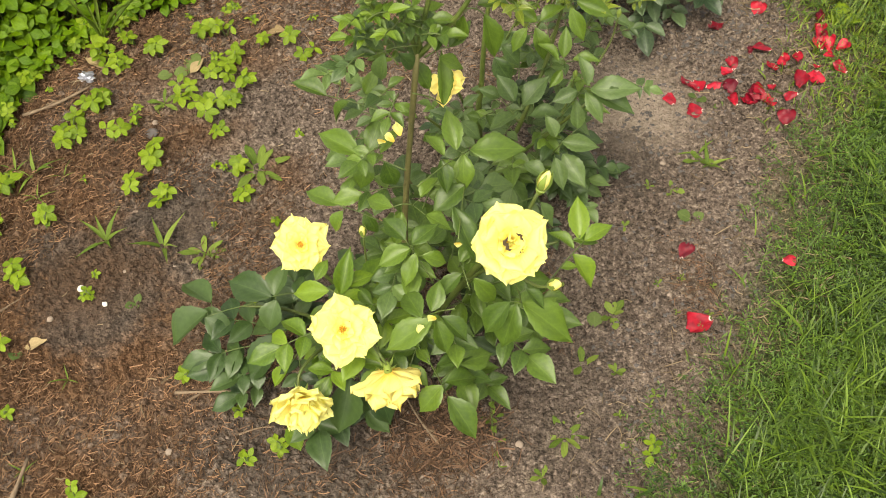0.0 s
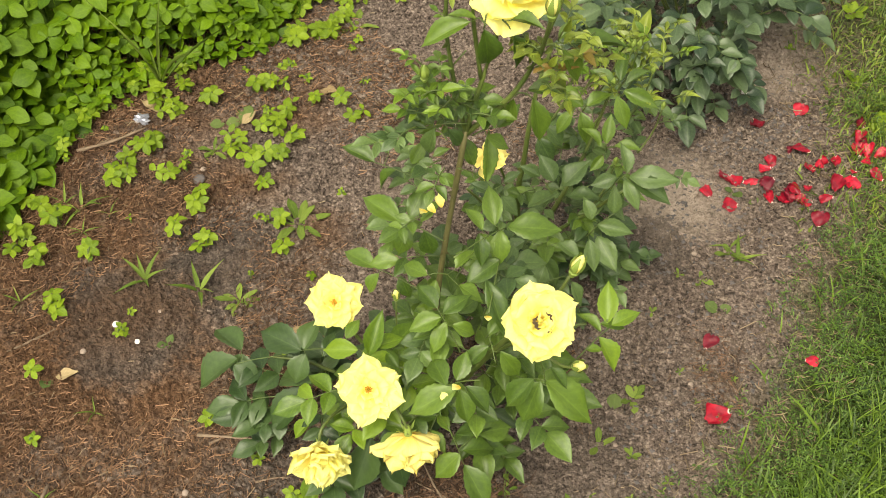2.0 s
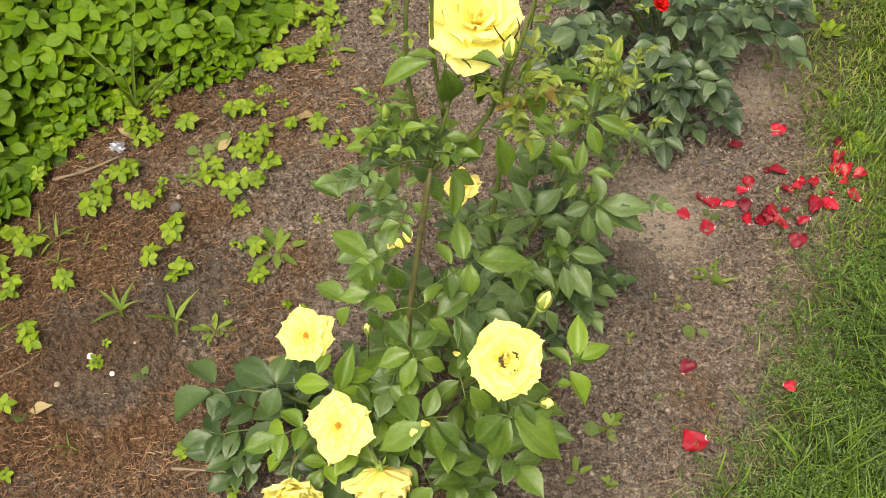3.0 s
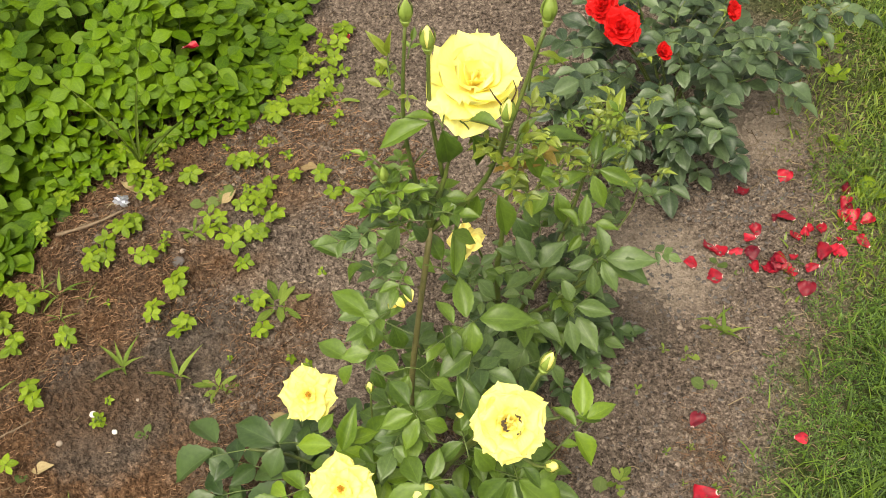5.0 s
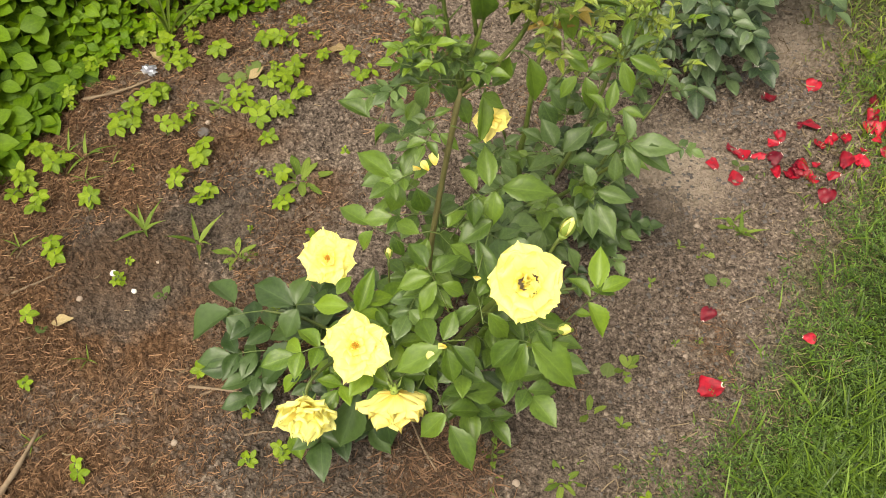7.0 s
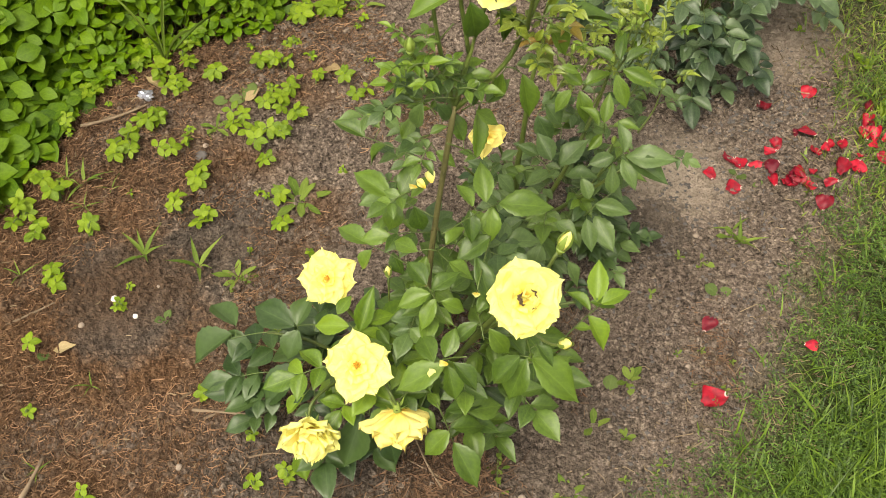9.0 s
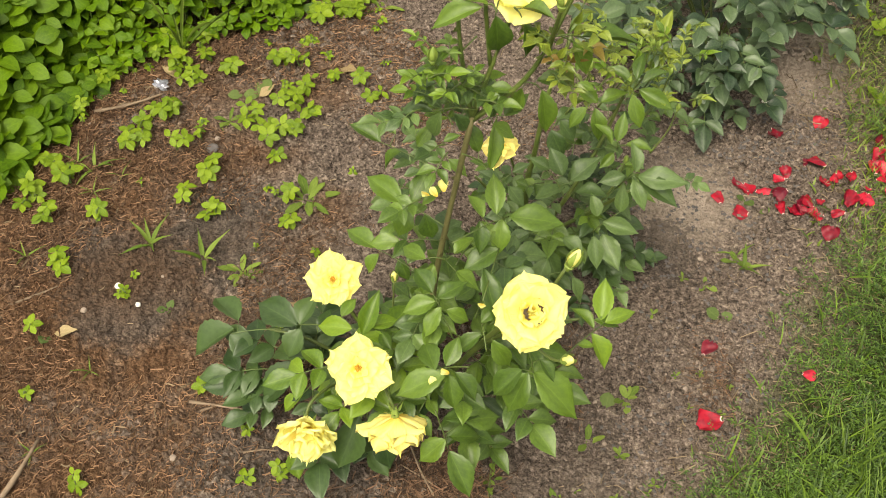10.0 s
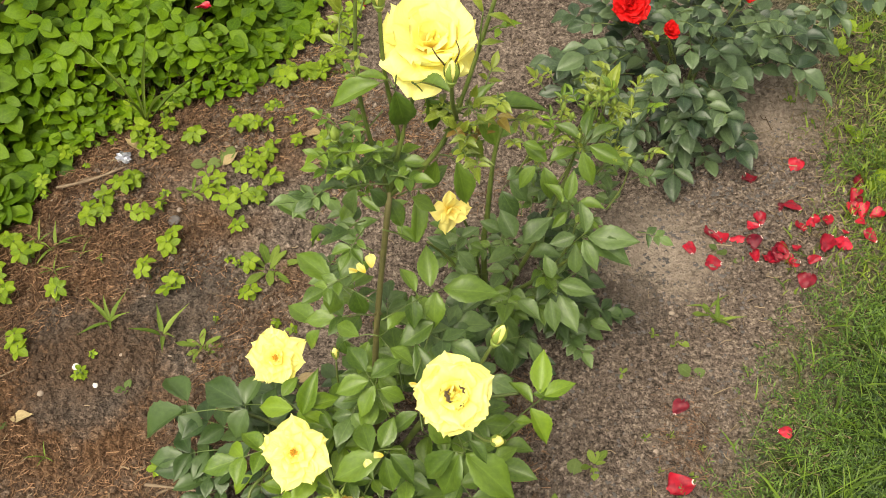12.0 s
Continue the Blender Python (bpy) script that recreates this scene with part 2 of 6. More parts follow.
l.new(calc(n, l, "MULTIPLY_ADD", calc(n, l, "SUBTRACT", patch, 0.5), 0.7, far_at.outputs["Value"]), far.inputs[0])
under_lawn = n.new("ShaderNodeMapRange")
under_lawn.inputs[1].default_value, under_lawn.inputs[2].default_value = 0.04, 0.20
beside = calc(n, l, "MULTIPLY_ADD", xyz.outputs[1], -0.635, calc(n, l, "ADD", xyz.outputs[0], 0.403))
beside = calc(n, l, "MAXIMUM", beside, calc(n, l, "SUBTRACT", xyz.outputs[0], 0.72))
l.new(calc(n, l, "MULTIPLY_ADD", calc(n, l, "SUBTRACT", patch, 0.5), 0.4, beside), under_lawn.inputs[0])
grown = calc(n, l, "MAXIMUM", far.outputs[0], under_lawn.outputs[0])
# green ground under grass, darkened to paint the shade between the blades
colour = mix(n, l, grown, colour, ramp(n, l, tone, [(0.38, (0.010, 0.020, 0.004)), (0.64, (0.062, 0.084, 0.020))]))
# patches of darker earth with ragged edges
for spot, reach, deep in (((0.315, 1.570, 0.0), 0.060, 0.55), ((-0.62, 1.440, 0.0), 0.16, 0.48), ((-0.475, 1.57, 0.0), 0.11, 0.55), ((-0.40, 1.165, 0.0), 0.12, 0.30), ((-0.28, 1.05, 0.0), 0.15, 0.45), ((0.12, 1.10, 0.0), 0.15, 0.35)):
    dark_at = n.new("ShaderNodeVectorMath")
    dark_at.operation = "DISTANCE"
    dark_at.inputs[1].default_value = spot
    l.new(at, dark_at.inputs[0])
    dark_mask = n.new("ShaderNodeMapRange")
    dark_mask.inputs[1].default_value, dark_mask.inputs[2].default_value = reach, reach * 0.75
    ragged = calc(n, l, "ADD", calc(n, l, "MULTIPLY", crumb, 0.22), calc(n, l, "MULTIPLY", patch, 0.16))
    l.new(calc(n, l, "ADD", calc(n, l, "SUBTRACT", ragged, 0.19), dark_at.outputs["Value"]), dark_mask.inputs[0])
    colour = mix(n, l, calc(n, l, "MULTIPLY", dark_mask.outputs[0], deep), colour, mix(n, l, grain, (0.016, 0.013, 0.011), (0.090, 0.074, 0.063)))
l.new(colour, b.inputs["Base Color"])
bump(n, l, b, calc(n, l, "SUBTRACT", calc(n, l, "ADD", grain, crumb), calc(n, l, "MULTIPLY", cells.outputs["Distance"], 0.3)), 1.0, 0.006)

# ---- building helpers ----
WORLD = {}


def put(ob, parent, m):
    """Hangs ob under parent at the world pose m."""
    if parent:
        ob.parent = parent
        ob.matrix_basis = WORLD[parent].inverted() @ m
    else:
        ob.matrix_basis = m
    WORLD[ob] = m.copy()
    return ob


def thing(name, label, category, at, group=""):
    ob = new(name)
    ob.empty_display_size = 0.05
    put(ob, None, Matrix.Translation(at))
    return tagged(ob, label, category, group)


def piece(name, mesh, parent, m, label=""):
    """One object on a shared mesh."""
    return tagged(put(new(name, mesh), parent, m), label)


def made(name, verts, faces, mat, uv=None, smooth=True):
    me = bpy.data.meshes.new(name)
    me.from_pydata([tuple(v) for v in verts], [], faces)
    me.materials.append(mat)
    if smooth:
        me.shade_smooth()
    if uv is not None:
        layer = me.uv_layers.new()
        for loop in me.loops:
            layer.data[loop.index].uv = uv[loop.vertex_index]
    me.update()
    return me


def curve_points(points, steps):
    """A smooth line through the points."""
    pts = [Vector(p) for p in points]
    if len(pts) < 3:
        return [pts[0].lerp(pts[-1], i / steps) for i in range(steps + 1)]
    pts = [pts[0] * 2 - pts[1]] + pts + [pts[-1] * 2 - pts[-2]]
    out = []
    for i in range(1, len(pts) - 2):
        a, b_, c, d = pts[i - 1:i + 3]
        for k in range(steps):
            t = k / steps
            out.append(0.5 * (2 * b_ + (c - a) * t + (2 * a - 5 * b_ + 4 * c - d) * t * t + (3 * b_ - a - 3 * c + d) * t ** 3))
    return out + [pts[-2]]


def tube(points, r0, r1, sides=7, steps=5, wobble=0.0):
    """Vertices and faces of a tapered round stalk."""
    line = curve_points(points, steps)
    verts, faces = [], []
    count = len(line)
    for i, p in enumerate(line):
        d = (line[min(i + 1, count - 1)] - line[max(i - 1, 0)]).normalized()
        u = d.orthogonal().normalized()
        if abs(d.z) < 0.95:
            u = d.cross(Vector((0, 0, 1))).normalized()
        w = d.cross(u)
        r = r0 + (r1 - r0) * i / (count - 1)
        r *= 1 + wobble * (noise.noise(p * 40) if wobble else 0)
        for k in range(sides):
            a = 2 * math.pi * k / sides
            verts.append(p + (u * math.cos(a) + w * math.sin(a)) * r)
    for i in range(count - 1):
        for k in range(sides):
            k2 = (k + 1) % sides
            faces.append((i * sides + k, i * sides + k2, (i + 1) * sides + k2, (i + 1) * sides + k))
    faces.append(tuple(range(sides - 1, -1, -1)))
    faces.append(tuple((count - 1) * sides + k for k in range(sides)))
    return verts, faces


def stalk(name, points, r0, r1, mat, parent, label="", sides=7, steps=5, thorns=0, wobble=0.15):
    base = WORLD[parent].translation
    pts = [Vector(p) - base for p in points]
    verts, faces = tube(pts, r0, r1, sides, steps, wobble)
    if thorns:
        line = curve_points(pts, 8)
        rng = random.Random(len(name) + thorns + int(base.x * 1000))
        for _ in range(thorns):
            i = rng.randrange(1, len(line) - 1)
            d = (line[i + 1] - line[i - 1]).normalized()
            a = rng.uniform(0, 2 * math.pi)
            u = d.orthogonal().normalized()
            out = (u * math.cos(a) + d.cross(u) * math.sin(a))
            s = d.cross(out)
            r = r0 * 0.7
            k = len(verts)
            verts += [line[i] + out * r + d * 0.003, line[i] + out * r - d * 0.004 + s * 0.0015, line[i] + out * r - d * 0.004 - s * 0.0015, line[i] + out * (r + 0.006) - d * 0.004]
            faces += [(k, k + 1, k + 3), (k + 1, k + 2, k + 3), (k + 2, k, k + 3)]
    return piece(name, made(name, verts, faces, mat), parent, Matrix.Translation(base), label)


def blade_mesh(name, mat, width, rows=9, teeth=0.06, fold=0.22, droop=0.12, widest=0.42, blunt=0.0, wave=0.02, lobes=0, cols=(-1.0, -0.55, 0.0, 0.55, 1.0), puff=0.0, sweep=0.0):
    """A leaf blade 1 long along y, its upper side to +z, with a toothed edge, folded along the midrib and drooping to the tip."""
    verts, uv, faces = [], [], []
    wide = len(cols)
    for i in range(rows + 1):
        v = i / rows
        shape = math.sin(math.pi / 2 * v / widest) ** 0.85 if v < widest else math.cos(math.pi / 2 * (v - widest) / (1 - widest)) ** (1.25 - 0.6 * blunt)
        half = width * 0.5 * min(1.0, shape)
        if lobes:
            half *= 1 - 0.32 * max(0.0, math.sin(v * math.pi * lobes * 2))
        for c in cols:
            edge = abs(c) == 1.0
            tooth = (1 + teeth * (1 if i % 2 else -1)) if edge and 0 < i < rows else 1.0
            x = c * half * tooth
            y = v - (teeth * 0.35 * (1 if i % 2 else 0) if edge else 0) * (0 < i < rows)
            z = abs(x) * fold - droop * v * v + wave * math.sin(v * 9 + c * 2.2) * abs(c)
            z += puff * half * math.sin(math.pi * abs(c)) * (1 + 0.10 * math.sin(v * 26))
            verts.append((x + sweep * v * v, y, z))
            uv.append((0.5 + c * 0.5, v))
    for i in range(rows):
        for k in range(wide - 1):
            a = i * wide + k
            faces.append((a, a + 1, a + wide + 1, a + wide))
    return made(name, verts, faces, mat, uv)


def pointing(base, tip, up=(0, -0.35, 1), twist=0.0, width=1.0):
    """The pose of a blade that runs from base to tip, its upper side towards up."""
    base, tip = Vector(base), Vector(tip)
    y = tip - base
    size = y.length
    y = y / size
    x = y.cross(Vector(up)).normalized()
    z = x.cross(y)
    m = Matrix((x, y, z)).transposed().to_4x4()
    m = Matrix.Translation(base) @ m @ Matrix.Rotation(twist, 4, "Y") @ Matrix.Diagonal((size * width, size, size, 1))
    return m


rose_blades = {}


def rose_blade(mat, rng):
    rounder = 0.9 if mat == leaf_blue else 0.0
    if mat.name not in rose_blades:
        rose_blades[mat.name] = [
            blade_mesh("leaflet", mat, 1.0, 16, 0.035, f, d, w + rounder * 0.06, min(0.75, bl + rounder), wv, puff=p, sweep=sw)
            for f, d, w, bl, wv, p, sw in ((0.34, 0.08, 0.44, 0.30, 0.012, 0.10, 0.03), (0.42, 0.16, 0.45, 0.20, 0.020, 0.12, -0.05), (0.22, 0.05, 0.43, 0.10, 0.025, 0.14, 0.06),
                                           (0.38, 0.24, 0.44, 0.30, 0.020, 0.10, 0.0), (0.16, 0.14, 0.45, 0.40, 0.030, 0.12, -0.04), (0.50, 0.10, 0.43, 0.15, 0.015, 0.08, 0.02))
        ]
    return rng.choice(rose_blades[mat.name])


leaf_rng = random.Random(5)
KEPT_CLEAR = []  # where no leaf grows: blooms and open ground, the ways they face, how wide and how far


def leaf_at(bush, joint, leaflets, mat):
    """One compound rose leaf: a stalk that starts at the joint and a leaflet for each (base, tip, width)."""
    rng = leaf_rng
    joint = Vector(joint)
    end = max((Vector(lf[0]) for lf in leaflets), key=lambda p: (p - joint).length)
    verts, faces = tube([joint, joint.lerp(end, 0.55) + Vector((0, 0, 0.004)), end], 0.0011, 0.0007, 5, 3)
    for base, tip, width in leaflets:
        b_ = Vector(base)
        d = end - joint
        t = max(0.0, min(1.0, (b_ - joint).dot(d) / max(d.length_squared, 1e-9)))
        v2, f2 = tube([joint + d * t, b_], 0.0007, 0.0005, 4, 2)
        k = len(verts)
        verts += v2
        faces += [tuple(i + k for i in f) for f in f2]
    base_at = WORLD[bush].translation
    leaf = piece("leaf", made("leaf", [v - base_at for v in verts], faces, leaf_stalk), bush, Matrix.Translation(base_at))
    for base, tip, width in leaflets:
        d = Vector(tip) - Vector(base)
        up = Vector((rng.uniform(-0.25, 0.25), -0.30 + rng.uniform(-0.25, 0.25), 1))
        if d.cross(up).length < 0.25 * d.length:
            up = Vector((0, -1, 0.3))
        piece("leaflet", rose_blade(mat, rng), leaf, pointing(base, tip, up, rng.uniform(-0.25, 0.25), width * 0.98))
    return leaf


def wild_leaf(bush, joint, way, size, mat, rng, pairs=2, wide=0.59):
    """A compound rose leaf that grows from the joint along way, with leaflets in pairs and one at the end."""
    joint, way = Vector(joint), Vector(way).normalized()
    middle = joint + way * size
    for at_, axis, wide_, far_ in KEPT_CLEAR:
        out = (middle - at_).dot(axis)
        if -0.02 < out < far_ and (middle - at_ - axis * out).length < wide_ + size:
            return None
    side = way.cross(Vector((0, 0, 1)))
    side = side.normalized() if side.length > 0.05 else Vector((1, 0, 0))
    length = size * 1.15
    rows = []
    for k in range(pairs):
        s = 0.45 + 0.4 * k / max(1, pairs - 1) if pairs > 1 else 0.6
        p = joint + way * length * s + Vector((0, 0, -0.06 * size * s))
        for sign in (-1, 1):
            d = (way * 0.55 + side * sign + Vector((0, 0, rng.uniform(-0.3, 0.2)))).normalized()
            rows.append((p, p + d * size * rng.uniform(0.62, 0.85), wide * rng.uniform(0.88, 1.12)))
    p = joint + way * length + Vector((0, 0, -0.1 * size))
    rows.append((p, p + (way + Vector((0, 0, rng.uniform(-0.45, 0.1)))).normalized() * size * rng.uniform(0.85, 1.05), wide * rng.uniform(0.88, 1.12)))
    return leaf_at(bush, joint, rows, mat)


def petal_mesh(name, mat, width, cup, curl, point, seed, rows=8, cols=10):
    """A petal 1 long along y from its claw, hollow towards +z, its rim curled back and drawn out to a point."""
    rng = random.Random(seed)
    blunt = max(0.0, 1 - point * 5)
    verts, uv, faces = [], [], []
    a1, a2 = rng.uniform(0, 6), rng.uniform(0, 6)
    for i in range(rows + 1):
        v = i / rows
        half = width * 0.5 * (0.22 + 0.78 * math.sin(min(1.0, v * 1.25) * math.pi / 2) ** 0.9)
        if v > 0.62:
            half *= max(0.06, 1 - (1 - blunt) * ((v - 0.62) / 0.40) ** 1.5 - blunt * ((v - 0.62) / 0.42) ** 3)
        for k in range(cols + 1):
            c = k / cols * 2 - 1
            x = c * half
            y = v - 0.06 * c * c * v + v ** 4 * (0.045 * math.sin(c * 5 + a1) + 0.022 * math.sin(c * 11 + a2))
            z = cup * (c * c * 0.5 * half * 2 + 0.5 * v * v) - curl * max(0.0, v - 0.6) ** 2 * 4 * (0.5 + 0.5 * abs(c))
            z += 0.07 * v * math.sin(c * 5 + a1) + 0.035 * v * math.sin(v * 9 + c * 3 + a2) + 0.05 * v ** 6 * math.sin(c * 11 + a2)
            verts.append((x, y, z))
            uv.append((0.5 + c * 0.5, v))
    for i in range(rows):
        for k in range(cols):
            a = i * (cols + 1) + k
            faces.append((a, a + 1, a + cols + 2, a + cols + 1))
    return made(name, verts, faces, mat, uv)


# rings of petals, outermost first: how many, how long, how far they stand up (degrees), how far up the axis
RINGS = {
    "flat": ((9, 1.0, 0, 0.0), (8, 0.88, 10, 0.02), (6, 0.66, 24, 0.04), (5, 0.44, 46, 0.05), (4, 0.28, 68, 0.05)),
    "full": ((9, 1.0, 8, 0.0), (8, 0.94, 20, 0.03), (7, 0.80, 36, 0.05), (6, 0.62, 56, 0.06), (4, 0.52, 72, 0.06), (3, 0.44, 86, 0.06)),
    "loose": ((6, 1.0, 14, 0.0), (6, 0.96, 30, 0.03), (5, 0.84, 46, 0.06), (4, 0.62, 64, 0.08), (3, 0.45, 82, 0.08)),
    "parted": ((9, 1.0, 10, 0.0), (8, 0.96, 20, 0.03), (7, 0.86, 32, 0.05), (5, 0.66, 58, 0.05), (3, 0.46, 82, 0.10), (2, 0.34, 96, 0.16)),
    "withered": ((4, 1.0, 4, 0.0), (3, 0.95, 30, 0.03), (3, 0.60, 60, 0.05)),
    "skirt": ((9, 1.0, 22, 0.0), (8, 0.98, 34, 0.03), (7, 0.90, 46, 0.06), (5, 0.75, 60, 0.10)),
    "cup": ((6, 1.0, 34, 0.0), (5, 0.92, 50, 0.03), (5, 0.8, 64, 0.06), (4, 0.65, 78, 0.1)),
}
petal_sets = {}


def petals_of(mat, point):
    key = (mat.name, point)
    if key not in petal_sets:
        petal_sets[key] = [petal_mesh("petal", mat, (0.84 if point > 0.08 else 1.02) + 0.06 * k, 0.10 + 0.05 * (k % 3), 0.06 + 0.06 * (k % 2), point, k) for k in range(5)]
    return petal_sets[key]


def bloom(parent, at, axis, radius, mat, seed, label, form="flat", point=0.13, heart=True, sag=0.0):
    """A rose in flower: rings of petals about its axis, a heart, and sepals behind."""
    rng = random.Random(seed)
    axis = Vector(axis).normalized()
    if mat != red_petal:
        KEPT_CLEAR.append((Vector(at), axis if axis.z > 0 else Vector((0.0, -0.45, 0.89)), 0.045, 0.35))
        if form == "withered":
            KEPT_CLEAR.append((Vector(at) - Vector((0, 0, 0.02)), Vector((-0.05, -0.70, 0.71)), 0.025, 0.75))
    m = Matrix.Translation(at) @ axis.to_track_quat("Z", "Y").to_matrix().to_4x4()
    m0 = m.copy()
    m = m @ Matrix.Rotation(rng.uniform(0, 6), 4, "Z")
    verts, faces = tube([(0, 0, -radius * 0.30), (0, 0, -radius * 0.20), (0, 0, -radius * 0.08), (0, 0, 0.0)], radius * 0.07, radius * 0.12, 8, 2)
    flower = piece("flower", made("flower_base", verts, faces, sepal_green), parent, m, label)
    shapes = petals_of(mat, point)
    rings = RINGS[form]
    for ring, (count, reach, lift, rise) in enumerate(rings):
        for k in range(count):
            a = 2 * math.pi * (k + 0.5 * ring) / count + rng.uniform(-0.2, 0.2)
            way = m.to_3x3() @ Vector((-math.sin(a), math.cos(a), 0))
            tilt = radians(lift + rng.uniform(-8, 8) - sag * max(0.0, -way.y) / (1 + 0.5 * ring))
            size = radius * reach * rng.uniform(0.86, 1.12)
            pm = m @ Matrix.Rotation(a, 4, "Z") @ Matrix.Translation((0, radius * 0.04, radius * rise)) @ Matrix.Rotation(tilt, 4, "X") @ Matrix.Rotation(rng.uniform(-0.18, 0.18), 4, "Y")
            piece("petal", rng.choice(shapes), flower, pm @ Matrix.Diagonal((size * rng.uniform(0.85, 1.0), size, size, 1)))
    if heart:
        verts, faces = [], []
        for k in range(18):
            a, r = k * 2.4, radius * 0.02 * math.sqrt(k)
            p = Vector((math.cos(a) * r, math.sin(a) * r, radius * 0.10))
            v2, f2 = tube([p, p * 1.25 + Vector((0, 0, radius * 0.16))], radius * 0.012, radius * 0.022, 4, 1)
            q = len(verts)
            verts += v2
            faces += [tuple(i + q for i in f) for f in f2]
        piece("heart", made("heart", verts, faces, stamen_orange), flower, m, "small orange stamens")
    if form == "parted":
        # dark brown strips paint the gaping heart's shade: a crescent, a shorter one across from it
        for middle, half_arc, r, thick in ((3.3, 1.15, 0.20, 0.060), (0.5, 0.65, 0.25, 0.036), (5.2, 0.35, 0.33, 0.022)):
            arc = []
            for step in range(7):
                t_ = middle + (step / 3 - 1) * half_arc
                rr = radius * (r + 0.025 * math.sin(step * 2.3 + middle))
                arc.append((math.cos(t_) * rr, math.sin(t_) * rr, radius * 0.57))
            line = curve_points(arc, 3)
            verts, faces = [], []
            for i, p in enumerate(line):
                v = i / (len(line) - 1)
                w = radius * thick * math.sin(math.pi * min(0.97, max(0.03, v))) * (1 + 0.4 * math.sin(i * 1.7))
                inner = Vector((-p.x, -p.y, 0)).normalized()
                verts += [p - inner * w, p + Vector((0, 0, w * 0.4)), p + inner * w]
            for i in range(len(line) - 1):
                q = i * 3
                faces += [(q, q + 1, q + 4, q + 3), (q + 1, q + 2, q + 5, q + 4)]
            piece("heart", made("heart", verts, faces, dark_brown), flower, m0, "dark brown strip painting the shaded cleft of the parted heart")
    for k in range(5):
        pm = m @ Matrix.Rotation(k * 1.2566 + 0.3, 4, "Z") @ Matrix.Translation((0, radius * 0.08, -radius * 0.10)) @ Matrix.Rotation(radians(-25 + rng.uniform(-20, 10)), 4, "X")
        s = radius * (0.34 if form == "skirt" else 0.62)
        piece("sepal", sepal_blade, flower, pm @ Matrix.Diagonal((s, s, s, 1)))
    return flower


sepal_blade = blade_mesh("sepal", sepal_green, 0.30, 7, 0.0, 0.3, 0.15, 0.22)


def bud(parent, at, axis, length, mat, label, show=0.35, seed=0):
    """A closed rose bud: a pointed roll of petals in five sepals on a round hip."""
    rng = random.Random(seed)
    axis = Vector(axis).normalized()
    m = Matrix.Translation(at) @ axis.to_track_quat("Z", "Y").to_matrix().to_4x4() @ Matrix.Rotation(rng.uniform(0, 6), 4, "Z")
    verts, faces = [], []
    rows, sides = 9, 10
    for i in range(rows + 1):
        v = i / rows
        r = length * 0.30 * math.sin(math.pi * min(1.0, v * 0.93 + 0.05)) ** 0.75 * (1 - 0.35 * v)
        for k in range(sides):
            a = 2 * math.pi * k / sides + v * 1.2
            rr = r * (1 + 0.10 * math.sin(a * 3 + v * 5))
            verts.append((rr * math.cos(a), rr * math.sin(a), v * length))
    for i in range(rows):
        for k in range(sides):
            k2 = (k + 1) % sides
            faces.append((i * sides + k, i * sides + k2, (i + 1) * sides + k2, (i + 1) * sides + k))
    faces.append(tuple(range(rows * sides, rows * sides + sides)))
    head = piece("bud", made("bud", verts, faces, mat, [(0.5, 0.8)] * len(verts)), parent, m, label)
    hv, hf = tube([(0, 0, -length * 0.22), (0, 0, -length * 0.08), (0, 0, length * 0.06)], length * 0.11, length * 0.23, 9, 3)
    piece("hip", made("hip", hv, hf, sepal_green), head, m)
    for k in range(5):
        sv, sf = [], []
        for i in range(rows + 1):
            v = i / rows * (1.0 - 0.25 * show)
            r = length * 0.30 * math.sin(math.pi * min(1.0, v * 0.93 + 0.05)) ** 0.75 * (1 - 0.35 * v)
            r = r * 1.14 + length * (0.012 + 0.16 * show * v * v * v)
            wide = 0.66 * (1 - 0.25 * show) * (1 - v ** 1.7) + 0.02
            for e in (-1, 0, 1):
                a = k * 1.2566 + e * wide
                rr = r * (1.05 if e == 0 else 0.99)
                sv.append((rr * math.cos(a), rr * math.sin(a), v * length * 1.06))
        for i in range(rows):
            q = i * 3
            sf += [(q, q + 1, q + 4, q + 3), (q + 1, q + 2, q + 5, q + 4)]
        piece("sepal", made("sepal", sv, sf, sepal_green), head, m)
    return head



# ---- ground ----
LAWN_Y = (0.30, 0.95, 1.11, 1.19, 1.27, 1.40, 1.54, 1.69, 1.92, 2.09, 2.28, 2.40, 3.20)
LAWN_X = (0.00, 0.20, 0.34, 0.43, 0.49, 0.55, 0.61, 0.67, 0.71, 0.74, 0.80, 0.84, 0.95)
ELDER_Y = (1.00, 1.50, 1.70, 1.92, 2.08, 2.14, 2.42, 2.55, 3.20)
ELDER_X = (-1.35, -1.02, -0.92, -0.83, -0.66, -0.46, -0.36, -0.34, -0.25)


def lawn_edge(y):
    return float(np.interp(y, LAWN_Y, LAWN_X))


